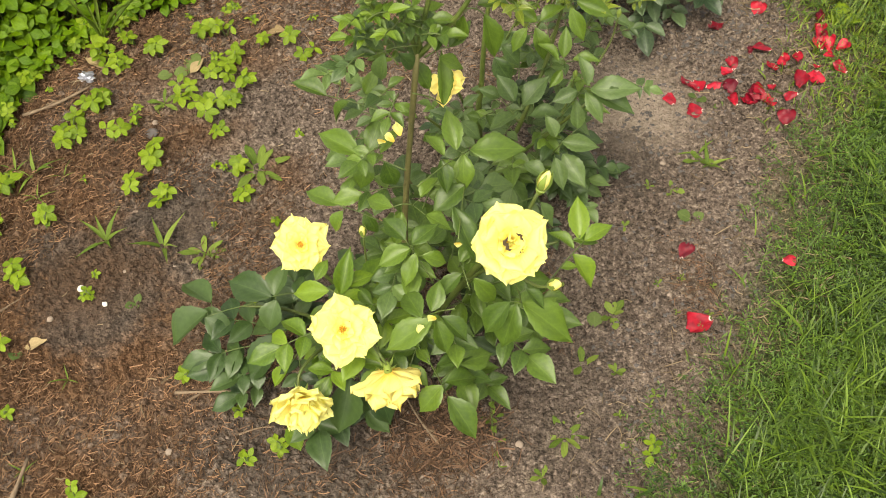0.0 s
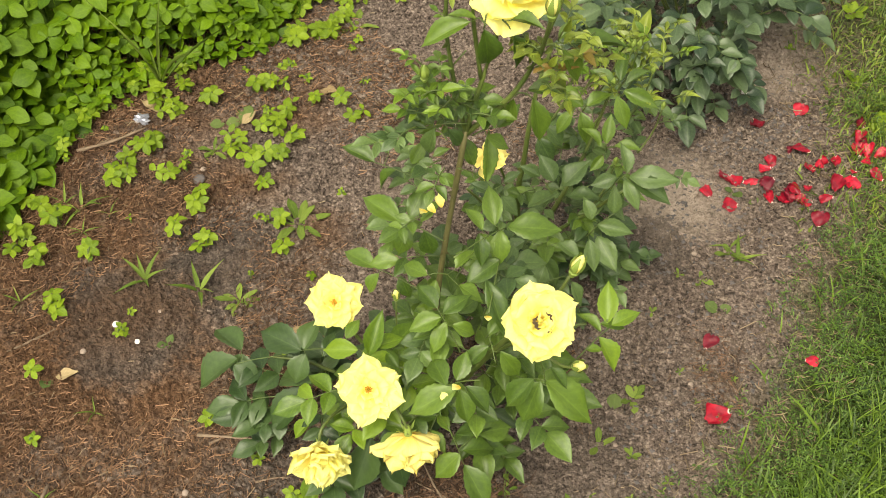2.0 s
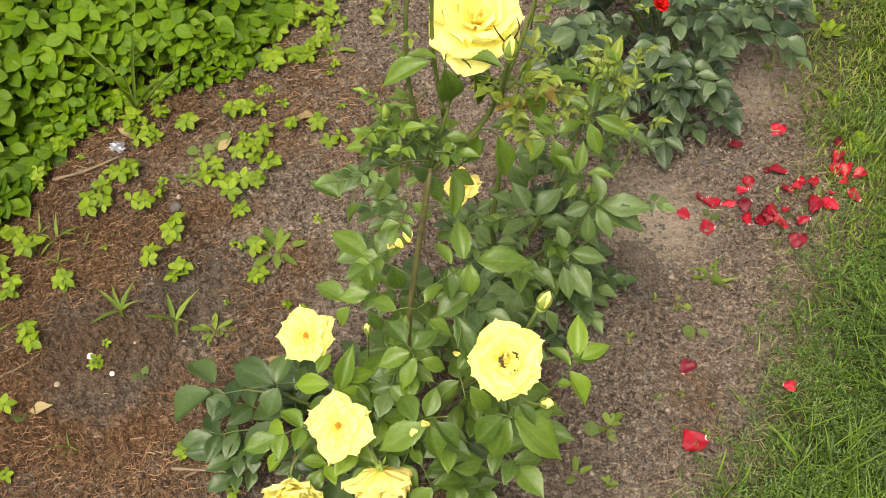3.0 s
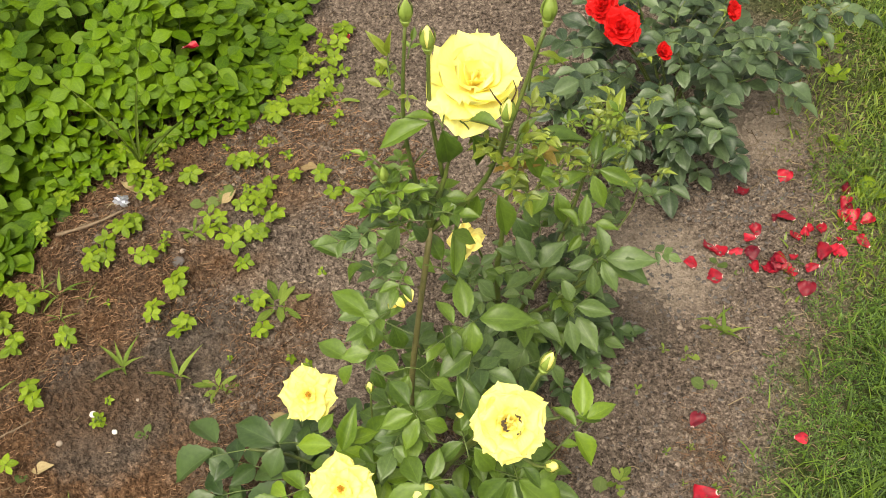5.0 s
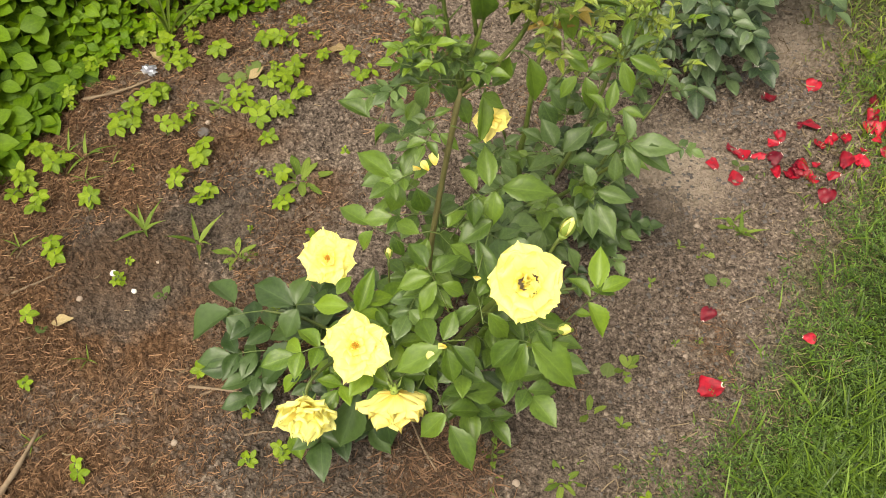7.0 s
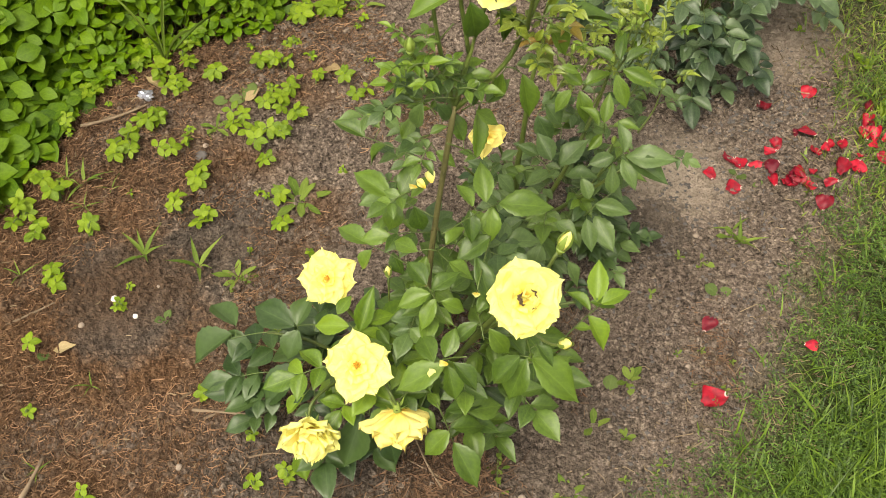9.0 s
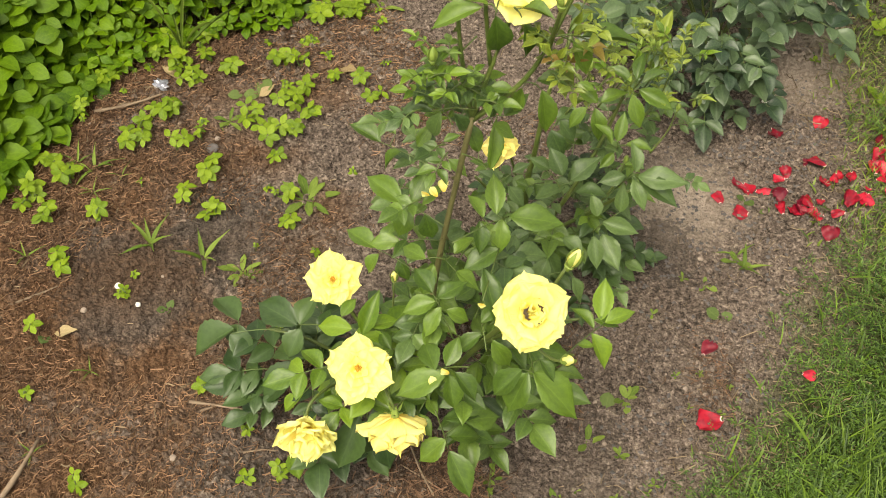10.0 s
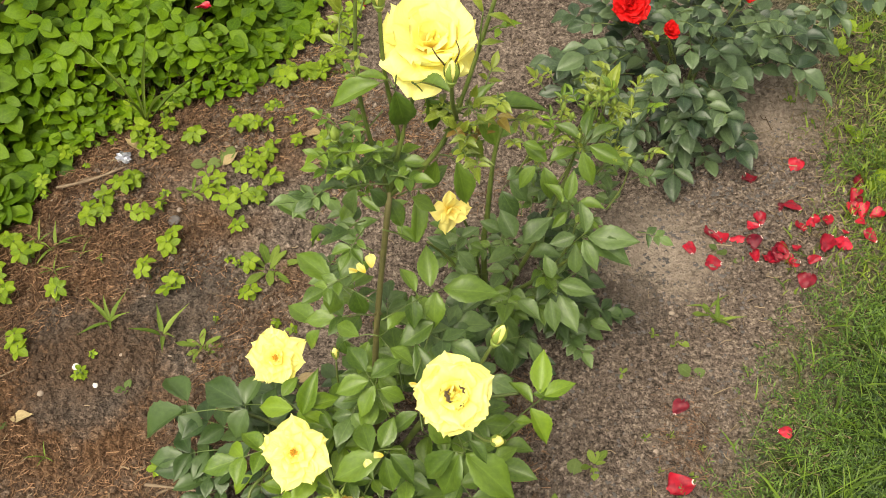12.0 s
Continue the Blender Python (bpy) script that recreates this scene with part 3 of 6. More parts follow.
def height(x, y, lumpy=False):
    """The ground's height: low crumbly waves, and soil drawn up round the roses."""
    near = 1.0 if abs(x) < 1.6 and 0.3 < y < 3.3 else 0.0
    if not near:
        return 0.0
    z = 0.007 * noise.noise((x * 7, y * 7, 0.3)) + 0.005 * noise.noise((x * 22, y * 22, 1.7))
    z += 0.0035 * noise.noise((x * 55, y * 55, 4.1)) + 0.0020 * noise.noise((x * 130, y * 130, 9.1))
    if lumpy:
        rough = min(1.0, max(0.15, 0.55 + 1.1 * noise.noise((x * 3.1, y * 3.1, 6.6))))
        warp = 0.004 * noise.noise((x * 90, y * 90, 2.0))
        d1 = noise.voronoi(((x + warp) * 95, (y - warp) * 95, 0.0))[0]
        z += rough * (0.0070 * min(0.5, d1[1] - d1[0]) - 0.002)
        d3, near_pits = noise.voronoi((x * 42, y * 42, 7.0))
        here = math.exp(-((x - 0.52) ** 2 + (y - 1.88) ** 2) / 0.05)
        if math.sin(near_pits[0][0] * 71.3 + near_pits[0][1] * 37.7) > 0.70 - 1.5 * here:
            z -= (0.007 + 0.009 * here) * min(1.0, max(0.0, 1.35 - d3[0] / 0.22))
    for cx, cy, r, h in ((-0.11, 1.21, 0.16, 0.012), (0.10, 1.52, 0.16, 0.012), (0.37, 1.72, 0.14, 0.010), (0.50, 2.22, 0.25, 0.015), (0.64, 2.10, 0.07, 0.020)):
        z += h * math.exp(-((x - cx) ** 2 + (y - cy) ** 2) / (r * r))
    return z


def axis_steps(lo, hi, step):
    fine = np.arange(lo, hi + step / 2, step)
    out = [step * 1.6 ** k for k in range(1, 21)]
    far = np.cumsum(out)
    return np.concatenate([lo - far[::-1], fine, hi + far])


gx, gy = axis_steps(-1.0, 0.85, 0.0040), axis_steps(0.85, 2.50, 0.0040)
verts = [(x, y, height(x, y, -1.0 < x < 0.85)) for y in gy for x in gx]
w = len(gx)
faces = [(j * w + i, j * w + i + 1, (j + 1) * w + i + 1, (j + 1) * w + i) for j in range(len(gy) - 1) for i in range(w - 1)]
ground = tagged(put(new("ground", made("ground", verts, faces, soil)), None, Matrix()), "grey-brown crumbly garden soil with rusty needle litter", "ground", kind="structure")

LUMP = [(0, 0, 1), (0, 0, -1), (1, 0, 0), (-1, 0, 0), (0, 1, 0), (0, -1, 0)]
LUMP_FACES = [(0, 2, 4), (0, 4, 3), (0, 3, 5), (0, 5, 2), (1, 4, 2), (1, 3, 4), (1, 5, 3), (1, 2, 5)]


def lump(rng, size, flat=0.7):
    s = [rng.uniform(0.7, 1.3) for _ in range(6)]
    a = rng.uniform(0, 6.3)
    c, d = math.cos(a), math.sin(a)
    sx, sy = rng.uniform(0.7, 1.3), rng.uniform(0.7, 1.3)
    return [((x * sx * c - y * sy * d) * k * size, (x * sx * d + y * sy * c) * k * size, z * k * size * flat) for (x, y, z), k in zip(LUMP, s)]


rng = random.Random(11)
verts, faces = [], []
for _ in range(72000):
    x, y = rng.uniform(-1.05, 0.95), rng.uniform(0.8, 2.7)
    if x > lawn_edge(y) + 0.1 or noise.noise((x * 6, y * 6, 2.2)) + 0.25 < rng.uniform(-0.6, 0.5):
        continue
    size = 0.0020 + 0.0076 * rng.random() ** 3.0
    k, z = len(verts), height(x, y)
    verts += [(x + a, y + b_, z + c + size * 0.38) for a, b_, c in lump(rng, size)]
    faces += [tuple(i + k for i in f) for f in LUMP_FACES]
tagged(put(new("soil_clods", made("soil_clods", verts, faces, soil, smooth=False)), None, Matrix()), "small grey-brown clods on the soil", "soil clods", kind="stuff")


# dark lumps that stand in for the shade of small pits in the soil
verts, faces = [], []
for k in range(2400):
    x, y = (rng.gauss(0.53, 0.10), rng.gauss(1.89, 0.09)) if k < 1000 else (rng.uniform(0.15, 0.55), rng.uniform(0.9, 1.75))
    if x > lawn_edge(y) + 0.02:
        continue
    size, n_ = rng.uniform(0.0018, 0.0050), len(verts)
    verts += [(x + a, y + b_, height(x, y) + c + size * 0.3) for a, b_, c in lump(rng, size, 0.5)]
    faces += [tuple(i + n_ for i in f) for f in LUMP_FACES]
tagged(put(new("dark_crumbs", made("dark_crumbs", verts, faces, dark_stone, smooth=False)), None, Matrix()), "dark specks standing in for shaded pits in the paler soil", "soil crumbs", kind="stuff")


def slivers(name, count, place, length, width, mat, label, category, rng, lift=0.003):
    """Thin dry strips lying about on the ground, slightly bowed."""
    verts, faces = [], []
    for _ in range(count):
        p = place(rng)
        if not p:
            continue
        x, y = p
        a, s = rng.uniform(0, 6.3), length * (0.35 + 1.25 * rng.random() ** 1.6)
        c, d = math.cos(a), math.sin(a)
        bow, wd = rng.gauss(0, 0.10) * s, width * rng.uniform(0.5, 1.5)
        k = len(verts)
        tilt = rng.uniform(0, 0.25)
        for v in (-0.5, 0.0, 0.5):
            ox, oy = v * s, bow * (1 - 4 * v * v)
            for e in (-0.5, 0.5):
                px, py = x + c * ox - d * (oy + e * wd), y + d * ox + c * (oy + e * wd)
                verts.append((px, py, height(px, py) + lift + (v + 0.5) * s * tilt + (0.0012 if e > 0 else 0)))
        faces += [(k, k + 2, k + 3, k + 1), (k + 2, k + 4, k + 5, k + 3)]
    return tagged(put(new(name, made(name, verts, faces, mat)), None, Matrix()), label, category, kind="stuff")


def west_ground(r):
    x, y = r.uniform(-1.1, 0.15), r.uniform(0.8, 2.3)
    bare = sum(g * math.exp(-((x - cx) ** 2 + (y - cy) ** 2) / rr) for cx, cy, rr, g in ((-0.62, 1.44, 0.016, 2.2), (-0.475, 1.57, 0.012, 1.6), (-0.30, 1.62, 0.02, 1.2), (-0.40, 1.165, 0.010, 1.3)))
    return (x, y) if -2.3 * x - 0.58 - 0.8 * bare + 2.2 * noise.noise((x * 4, y * 4, 0.0)) > r.uniform(-0.3, 0.7) else None


def bed_ground(r):
    x, y = r.uniform(-1.0, 0.9), r.uniform(0.8, 2.6)
    return (x, y) if x < lawn_edge(y) + 0.1 else None


def edge_ground(r):
    y = r.uniform(0.8, 2.6)
    return (lawn_edge(y) + r.gauss(0.06, 0.09), y)


slivers("needle_litter", 120000, west_ground, 0.0150, 0.00080, needle, "rusty brown dry needles scattered on the soil", "needle litter", rng)
slivers("bark_litter", 1500, lambda r: (r.gauss(-0.085, 0.045), r.gauss(1.065, 0.035)), 0.024, 0.0013, bark_fibre, "brown bark fibres heaped at the foot of the rose", "bark litter", rng, 0.006)
slivers("straw_bits", 1300, bed_ground, 0.013, 0.0009, straw, "pale dry grass bits scattered on the soil", "straw bits", rng)
slivers("leaf_shreds", 1500, west_ground, 0.015, 0.0014, straw, "pale shreds of dead leaf among the needles", "leaf shreds", rng, 0.005)
slivers("dry_tuft_litter", 620, lambda r: (r.gauss(0.378, 0.026), r.gauss(1.285, 0.050)), 0.012, 0.0010, bark_fibre, "rusty dry litter lying between the fallen petals", "dry litter", rng, 0.002)
slivers("dead_grass", 3600, edge_ground, 0.020, 0.0010, straw, "dead straw-coloured grass along the lawn edge", "dead grass", rng, 0.005)

# ---- lawn ----


def blades(name, spots, mat, label, category):
    """Grass blades, each a bent tapering strip; spots gives x, y, length, width, bearing and lean."""
    verts, faces = [], []
    for x, y, s, wd, a, lean in spots:
        z = height(x, y) - 0.003
        c, d = math.cos(a), math.sin(a)
        k = len(verts)
        for v, half in ((0.0, 0.5), (0.4, 0.55), (0.75, 0.38), (1.0, 0.0)):
            run, rise = s * math.sin(lean) * v ** 1.6, s * v * (1 - 0.45 * math.sin(lean) * v)
            for e in ((-1, 1) if half else (0,)):
                verts.append((x + c * run - d * e * half * wd, y + d * run + c * e * half * wd, z + rise))
        faces += [(k, k + 1, k + 3, k + 2), (k + 2, k + 3, k + 5, k + 4), (k + 4, k + 5, k + 6)]
    return tagged(put(new(name, made(name, verts, faces, mat)), None, Matrix()), label, category, kind="stuff")


def lawn_spots(r, count):
    out = []
    while len(out) < count:
        y = r.uniform(0.55, 3.1)
        far = r.random() ** 1.35 * 1.1
        x = lawn_edge(y) + far - 0.06
        thick = min(1.0, max(0.07, (far - 0.01) / 0.34)) ** 1.3 * (0.62 + 0.38 * min(1.0, max(0.0, (2.0 - y) / 0.5)) + 0.35 * noise.noise((x * 8, y * 8, 3.3)))
        thick *= min(1.0, (1.12 - far) / 0.35)
        if r.random() > thick:
            continue
        s = (1 + 0.7 * min(1.0, far / 0.4)) * (r.uniform(0.015, 0.05) + 0.05 * r.random() ** 3) * (0.7 + 0.9 * max(0.0, noise.noise((x * 5, y * 5, 8.0)) + 0.3))
        out.append((x, y, s, r.uniform(0.0010, 0.0024) + 0.003 * r.random() ** 4, r.uniform(0, 6.3), r.uniform(0.15, 1.25)))
    return out


# blades stand thick at the far end; nearer by they only come up between the creeping herbs
thin_rng = random.Random(25)
turf = [p for p in lawn_spots(random.Random(21), 30000) if p[1] > 1.6 or thin_rng.random() < 0.30]
turf += [p for p in lawn_spots(random.Random(23), 52000) if p[1] > 1.6 or (thin_rng.random() < 0.16 and p[0] > lawn_edge(p[1]) + 0.17 + 0.25 * noise.noise((p[0] * 9, p[1] * 9, 4.0)))]
far_rng = random.Random(24)
wide = []
while len(wide) < 14000:
    x, y = far_rng.uniform(-4.0, 5.0), far_rng.uniform(-2.5, 6.5)
    gone = math.hypot(x, y - 1.7) + 0.8 * noise.noise((x, y, 5.0))
    if (-1.6 < x < lawn_edge(y) + 0.62 and 0.2 < y < 3.2) or gone < 0.9 or gone > 4.5 * far_rng.random() ** 0.25:
        continue
    wide.append((x, y, far_rng.uniform(0.04, 0.10), far_rng.uniform(0.004, 0.009), far_rng.uniform(0, 6.3), far_rng.uniform(0.2, 1.1)))
tall = []
while len(tall) < 420:
    x, y = far_rng.uniform(0.45, 1.0), far_rng.uniform(0.65, 1.45)
    if x > lawn_edge(y) + 0.14 + 0.12 * far_rng.random() and noise.noise((x * 7, y * 7, 1.0)) > -0.15:
        tall.append((x, y, far_rng.uniform(0.07, 0.15), far_rng.uniform(0.0022, 0.0042), far_rng.uniform(0, 6.3), far_rng.uniform(0.5, 1.3)))
blades("tall_grass", tall, grass_blade, "longer bright green grass blades in the lawn", "grass")
blades("rough_grass", wide, grass_blade, "rough green grass all round the flower bed", "grass")

blades("lawn_grass", [p for p in turf if p[1] < 1.62 + 0.2 * noise.noise((p[0] * 6, p[1] * 6, 0.0))], grass_blade, "short green lawn grass beside the flower bed", "grass")
blades("thin_grass", [(x, y, s * 0.50, wd * 1.05, a, lean) for x, y, s, wd, a, lean in turf if y >= 1.62 + 0.2 * noise.noise((x * 6, y * 6, 0.0))], thin_blade, "thin yellowish grass at the shaded end of the lawn", "grass")
verts, faces = [], []
r = random.Random(22)
for x, y, s, _, a, lean in lawn_spots(r, 30000):
    if noise.noise((x * 4, y * 4, 7.0)) + (0.65 if y < 1.6 else -0.3) < r.uniform(-0.6, 0.4):
        continue
    # a sprig: a bowed stem with narrow leaves on both sides, shorter towards its tip
    c, d = math.cos(a), math.sin(a)
    z, s = height(x, y), 0.012 + s * 0.75
    flat = r.uniform(0.35, 0.9)
    for k in range(9):
        v = (k + 1) / 9
        run, rise = s * flat * v, s * (1.05 - 0.5 * flat) * v * (1 - 0.3 * v)
        px, py, pz = x + c * run, y + d * run, z + rise
        b_ = a + (0.95 if k % 2 else -0.95) + r.uniform(-0.4, 0.4) if k < 8 else a
        size = r.uniform(0.006, 0.013) * (1.1 - 0.4 * v)
        e, f, up = math.cos(b_), math.sin(b_), r.uniform(0.0, 0.7)
        q = len(verts)
        verts += [(px, py, pz), (px + e * size * 0.5 - f * size * 0.13, py + f * size * 0.5 + e * size * 0.13, pz + up * size * 0.5 + 0.001),
                  (px + e * size, py + f * size, pz + up * size), (px + e * size * 0.5 + f * size * 0.13, py + f * size * 0.5 - e * size * 0.13, pz + up * size * 0.5 + 0.001)]
        faces += [(q, q + 1, q + 2), (q, q + 2, q + 3)]
tagged(put(new("lawn_herbs", made("lawn_herbs", verts, faces, herb_blade)), None, Matrix()), "low small-leaved creeping herbs among the grass", "lawn herbs", kind="stuff")

# ---- ground elder ----
elder_blades = [blade_mesh("leaflet", elder_leaf, wd, 11, 0.045, fo, dr, 0.50, 0.55, 0.03, puff=0.14, sweep=sw) for wd, fo, dr, sw in ((0.66, 0.16, 0.10, 0.04), (0.74, 0.24, 0.2, -0.05), (0.62, 0.08, 0.05, 0.0), (0.70, 0.3, 0.28, 0.06))]
rest_blades = [blade_mesh("leaflet", elder_rest, wd, 7, 0.03, fo, dr, 0.50, 0.55, 0.03, cols=(-1.0, 0.0, 1.0)) for wd, fo, dr in ((0.66, 0.16, 0.10), (0.76, 0.24, 0.2), (0.62, 0.08, 0.05), (0.70, 0.3, 0.28))]
elder_small = [blade_mesh("leaflet", weed_leaf, wd, 12, 0.10, fo, dr, 0.52, 0.7, 0.03) for wd, fo, dr in ((0.62, 0.12, 0.10), (0.70, 0.2, 0.2), (0.56, 0.05, 0.05))]
patch_rng = random.Random(31)


def trifoliate(parent, foot, top, size, shapes, rng, up=(0, -0.35, 1), count=3):
    """A leaf stalk from foot to top with leaflets spread at its end."""
    foot, top = Vector(foot), Vector(top)
    base = WORLD[parent].translation
    verts, faces = tube([foot - base, foot.lerp(top, 0.6) - base + Vector((0, 0, 0.01)), top - base], 0.0016, 0.0010, 5, 3)
    leaf = piece("leaf", made("leaf", verts, faces, leaf_stalk), parent, Matrix.Translation(base))
    turn = rng.uniform(0, 6.3)
    up = Vector(up) + Vector((rng.uniform(-0.5, 0.5), rng.uniform(-0.5, 0.5), 0))
    for k in range(count):
        a = turn + k * (6.28 / count if count > 3 else 1.75) + rng.uniform(-0.15, 0.15)
        s = size * rng.uniform(0.85, 1.1)
        d = Vector((math.cos(a), math.sin(a), 0))
        d = (d - up * d.dot(up) / up.length_squared + Vector((0, 0, rng.uniform(-0.25, 0.1)))).normalized()
        stem = top + d * size * 0.06
        piece("leaflet", rng.choice(shapes), leaf, pointing(stem, stem + d * s, up, rng.uniform(-0.25, 0.25)))
    return leaf


def elder_rise(x, y):
    """How high the ground elder's leaves stand, from its rim inwards."""
    inward = max(0.0, float(np.interp(y, ELDER_Y, ELDER_X)) - x)
    return 0.035 + 0.19 * (1 - math.exp(-inward / 0.22)), inward


elder = thing("ground_elder", "dense bright green ground elder spreading over the soil", "ground cover", (-0.8, 2.2, 0))
spots = []
while len(spots) < 3300:
    y = patch_rng.uniform(1.45, 3.0) + 0.12 * noise.noise((len(spots) * 0.37, 0.0, 0.0))
    x = float(np.interp(y, ELDER_Y, ELDER_X)) - patch_rng.random() ** 1.15 * (0.80 + 0.35 * noise.noise((y * 4, 1.0, 0.0))) + 0.03
    if min([(x - a) ** 2 + (y - b_) ** 2 for a, b_ in spots[-400:]] or [1]) < 0.009 ** 2 or math.hypot(x + 0.55, y - 2.29) < 0.06 or (y > 2.12 and x < -0.76 and patch_rng.random() < 0.55):
        continue
    spots.append((x, y))
spots.sort(key=lambda p: abs(p[0] + 0.62) + 0.6 * abs(p[1] - 2.05))
for x, y in spots[:290]:
    rise, inward = elder_rise(x, y)
    rise *= patch_rng.uniform(0.55, 1.15)
    foot = (x + patch_rng.uniform(-0.04, 0.0), y + patch_rng.uniform(0.0, 0.04), height(x, y) - 0.003)
    trifoliate(elder, foot, (x, y, rise), min(0.047, 0.024 + 0.10 * inward) * patch_rng.uniform(0.65, 1.25), elder_blades, patch_rng)
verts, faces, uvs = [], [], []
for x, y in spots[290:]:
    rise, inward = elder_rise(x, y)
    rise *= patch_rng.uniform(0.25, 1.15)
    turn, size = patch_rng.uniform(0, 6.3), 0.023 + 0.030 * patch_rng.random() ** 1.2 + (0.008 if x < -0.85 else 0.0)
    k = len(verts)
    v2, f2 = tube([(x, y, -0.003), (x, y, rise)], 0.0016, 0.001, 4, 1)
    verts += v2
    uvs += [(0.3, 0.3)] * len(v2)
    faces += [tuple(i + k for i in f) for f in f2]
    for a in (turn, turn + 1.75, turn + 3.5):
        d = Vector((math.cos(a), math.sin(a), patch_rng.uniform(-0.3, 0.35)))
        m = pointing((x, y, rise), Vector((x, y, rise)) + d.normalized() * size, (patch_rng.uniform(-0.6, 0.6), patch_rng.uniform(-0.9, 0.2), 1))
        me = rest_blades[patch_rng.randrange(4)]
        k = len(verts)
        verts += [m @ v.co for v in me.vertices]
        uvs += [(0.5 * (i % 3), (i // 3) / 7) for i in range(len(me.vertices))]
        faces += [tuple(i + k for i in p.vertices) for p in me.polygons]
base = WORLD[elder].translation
tagged(piece("undergrowth", made("undergrowth", [Vector(v) - base for v in verts], faces, elder_rest, uvs), elder, Matrix.Translation(base), "remaining leaves of the patch, coloured darker for its inner shade"), kind="stuff")

# ---- seedlings and weeds in the bed ----
seed_rng = random.Random(41)


def seedling(x, y, size, stems, spread=0.02, shapes=None, tall=0.03):
    ob = thing("ground_elder_seedling", "small bright green ground elder seedling in bare soil", "seedling", (x, y, height(x, y)), "ground elder seedlings")
    for k in range(stems):
        a = seed_rng.uniform(0, 6.3)
        top = (x + math.cos(a) * spread * seed_rng.uniform(0.3, 1.2), y + math.sin(a) * spread * seed_rng.uniform(0.3, 1.2), height(x, y) + tall * seed_rng.uniform(0.5, 1.2))
        trifoliate(ob, (x, y, height(x, y) - 0.003), top, size * seed_rng.uniform(0.8, 1.15), shapes or elder_small, seed_rng, count=seed_rng.choice((3, 5, 5)))
    return ob


SEEDLINGS = ((-0.758, 1.475, 3), (-0.85, 1.62, 4), (-0.81, 1.59, 3), (-0.721, 1.573, 3), (-0.692, 1.816, 4), (-0.69, 1.771, 3), (-0.65, 1.867, 4), (-0.61, 1.952, 4),
             (-0.638, 1.995, 3), (-0.565, 1.797, 2), (-0.533, 1.706, 3), (-0.51, 1.605, 3), (-0.56, 1.634, 2), (-0.455, 2.019, 2), (-0.397, 2.024, 3), (-0.376, 1.965, 3))
MORE = ((-0.407, 1.909, 4), (-0.365, 1.876, 3), (-0.433, 1.81, 4), (-0.4, 1.816, 3), (-0.481, 1.858, 3), (-0.608, 1.767, 2), (-0.412, 1.75, 2), (-0.53, 1.985, 3),
        (-0.33, 1.974, 2), (-0.237, 1.941, 2), (-0.261, 1.975, 2), (-0.368, 1.649, 2), (-0.367, 1.582, 2), (-0.771, 1.326, 1), (-0.846, 1.989, 4), (-0.291, 2.188, 2), (-0.219, 2.299, 2), (-0.15, 2.315, 2))
for x, y, stems in SEEDLINGS + MORE:
    seedling(x, y, 0.015 + 0.002 * stems, stems, 0.006 + 0.004 * stems)
for k in range(46):
    y = seed_rng.uniform(1.62, 2.5)
    x = float(np.interp(y, ELDER_Y, ELDER_X)) + 0.16 * seed_rng.random() ** 1.6
    if abs(x + 0.67) < 0.06 and 1.84 < y < 1.99:
        continue
    seedling(x, y, seed_rng.uniform(0.016, 0.026), seed_rng.randrange(2, 4), 0.014)
for x, y, stems in ((-0.377, 1.062, 2), (-0.638, 1.051, 2), (-0.757, 1.20, 2), (-0.398, 1.15, 1), (-0.47, 1.218, 2), (0.235, 0.989, 2), (-0.322, 1.08, 2)):
    seedling(x, y, 0.017, stems, 0.012, None, 0.018)

long_blade = [blade_mesh("blade", rosette_leaf, wd, 10, 0.04, 0.2, dr, 0.68, 0.9, 0.03) for wd, dr in ((0.26, 0.10), (0.31, 0.2), (0.22, 0.02))]
dull_blade = [blade_mesh("blade", dull_leaf, wd, 9, 0.03, 0.12, dr, 0.5, 0.9, 0.03) for wd, dr in ((0.8, 0.05), (0.95, 0.12))]
grass_leaf = blade_mesh("blade", rosette_leaf, 0.095, 10, 0.0, 0.5, 0.35, 0.3, 0.0, 0.01)


def rosette(x, y, size, count, shapes, label, name="weed_rosette", category="weed", rise=0.35, width=1.0):
    """A weed whose leaves spread from one point on the ground."""
    z = height(x, y)
    ob = thing(name, label, category, (x, y, z), "weeds in the bed")
    turn = seed_rng.uniform(0, 6.3)
    for k in range(count):
        a = turn + k * 2.4 + seed_rng.uniform(-0.2, 0.2)
        s = size * seed_rng.uniform(0.7, 1.1)
        d = Vector((math.cos(a), math.sin(a), rise * seed_rng.uniform(0.3, 1.4))).normalized()
        at_ = Vector((x, y, z + 0.001))
        piece("blade", seed_rng.choice(shapes), ob, pointing(at_, at_ + d * s, (0, 0, 1), seed_rng.uniform(-0.3, 0.3), width))
    return ob


for x, y, s, c in ((-0.343, 1.651, 0.060, 9), (-0.442, 1.478, 0.044, 8), (-0.52, 1.853, 0.045, 6), (-0.243, 2.223, 0.075, 4), (0.106, 1.036, 0.038, 8)):
    rosette(x, y, s, c, long_blade, "low green weed rosette with long blunt leaves")
for x, y, s, c in ((0.225, 1.245, 0.030, 6), (0.156, 1.155, 0.032, 3), (0.207, 1.137, 0.018, 5), (0.061, 0.977, 0.026, 4), (0.384, 1.489, 0.024, 4), (0.447, 1.545, 0.034, 3), (0.008, 1.131, 0.020, 4), (-0.004, 1.082, 0.018, 4)):
    rosette(x, y, s, c, long_blade, "small pale green weed with spoon-shaped leaves", "small_weed", "weed", 0.6, 1.6)
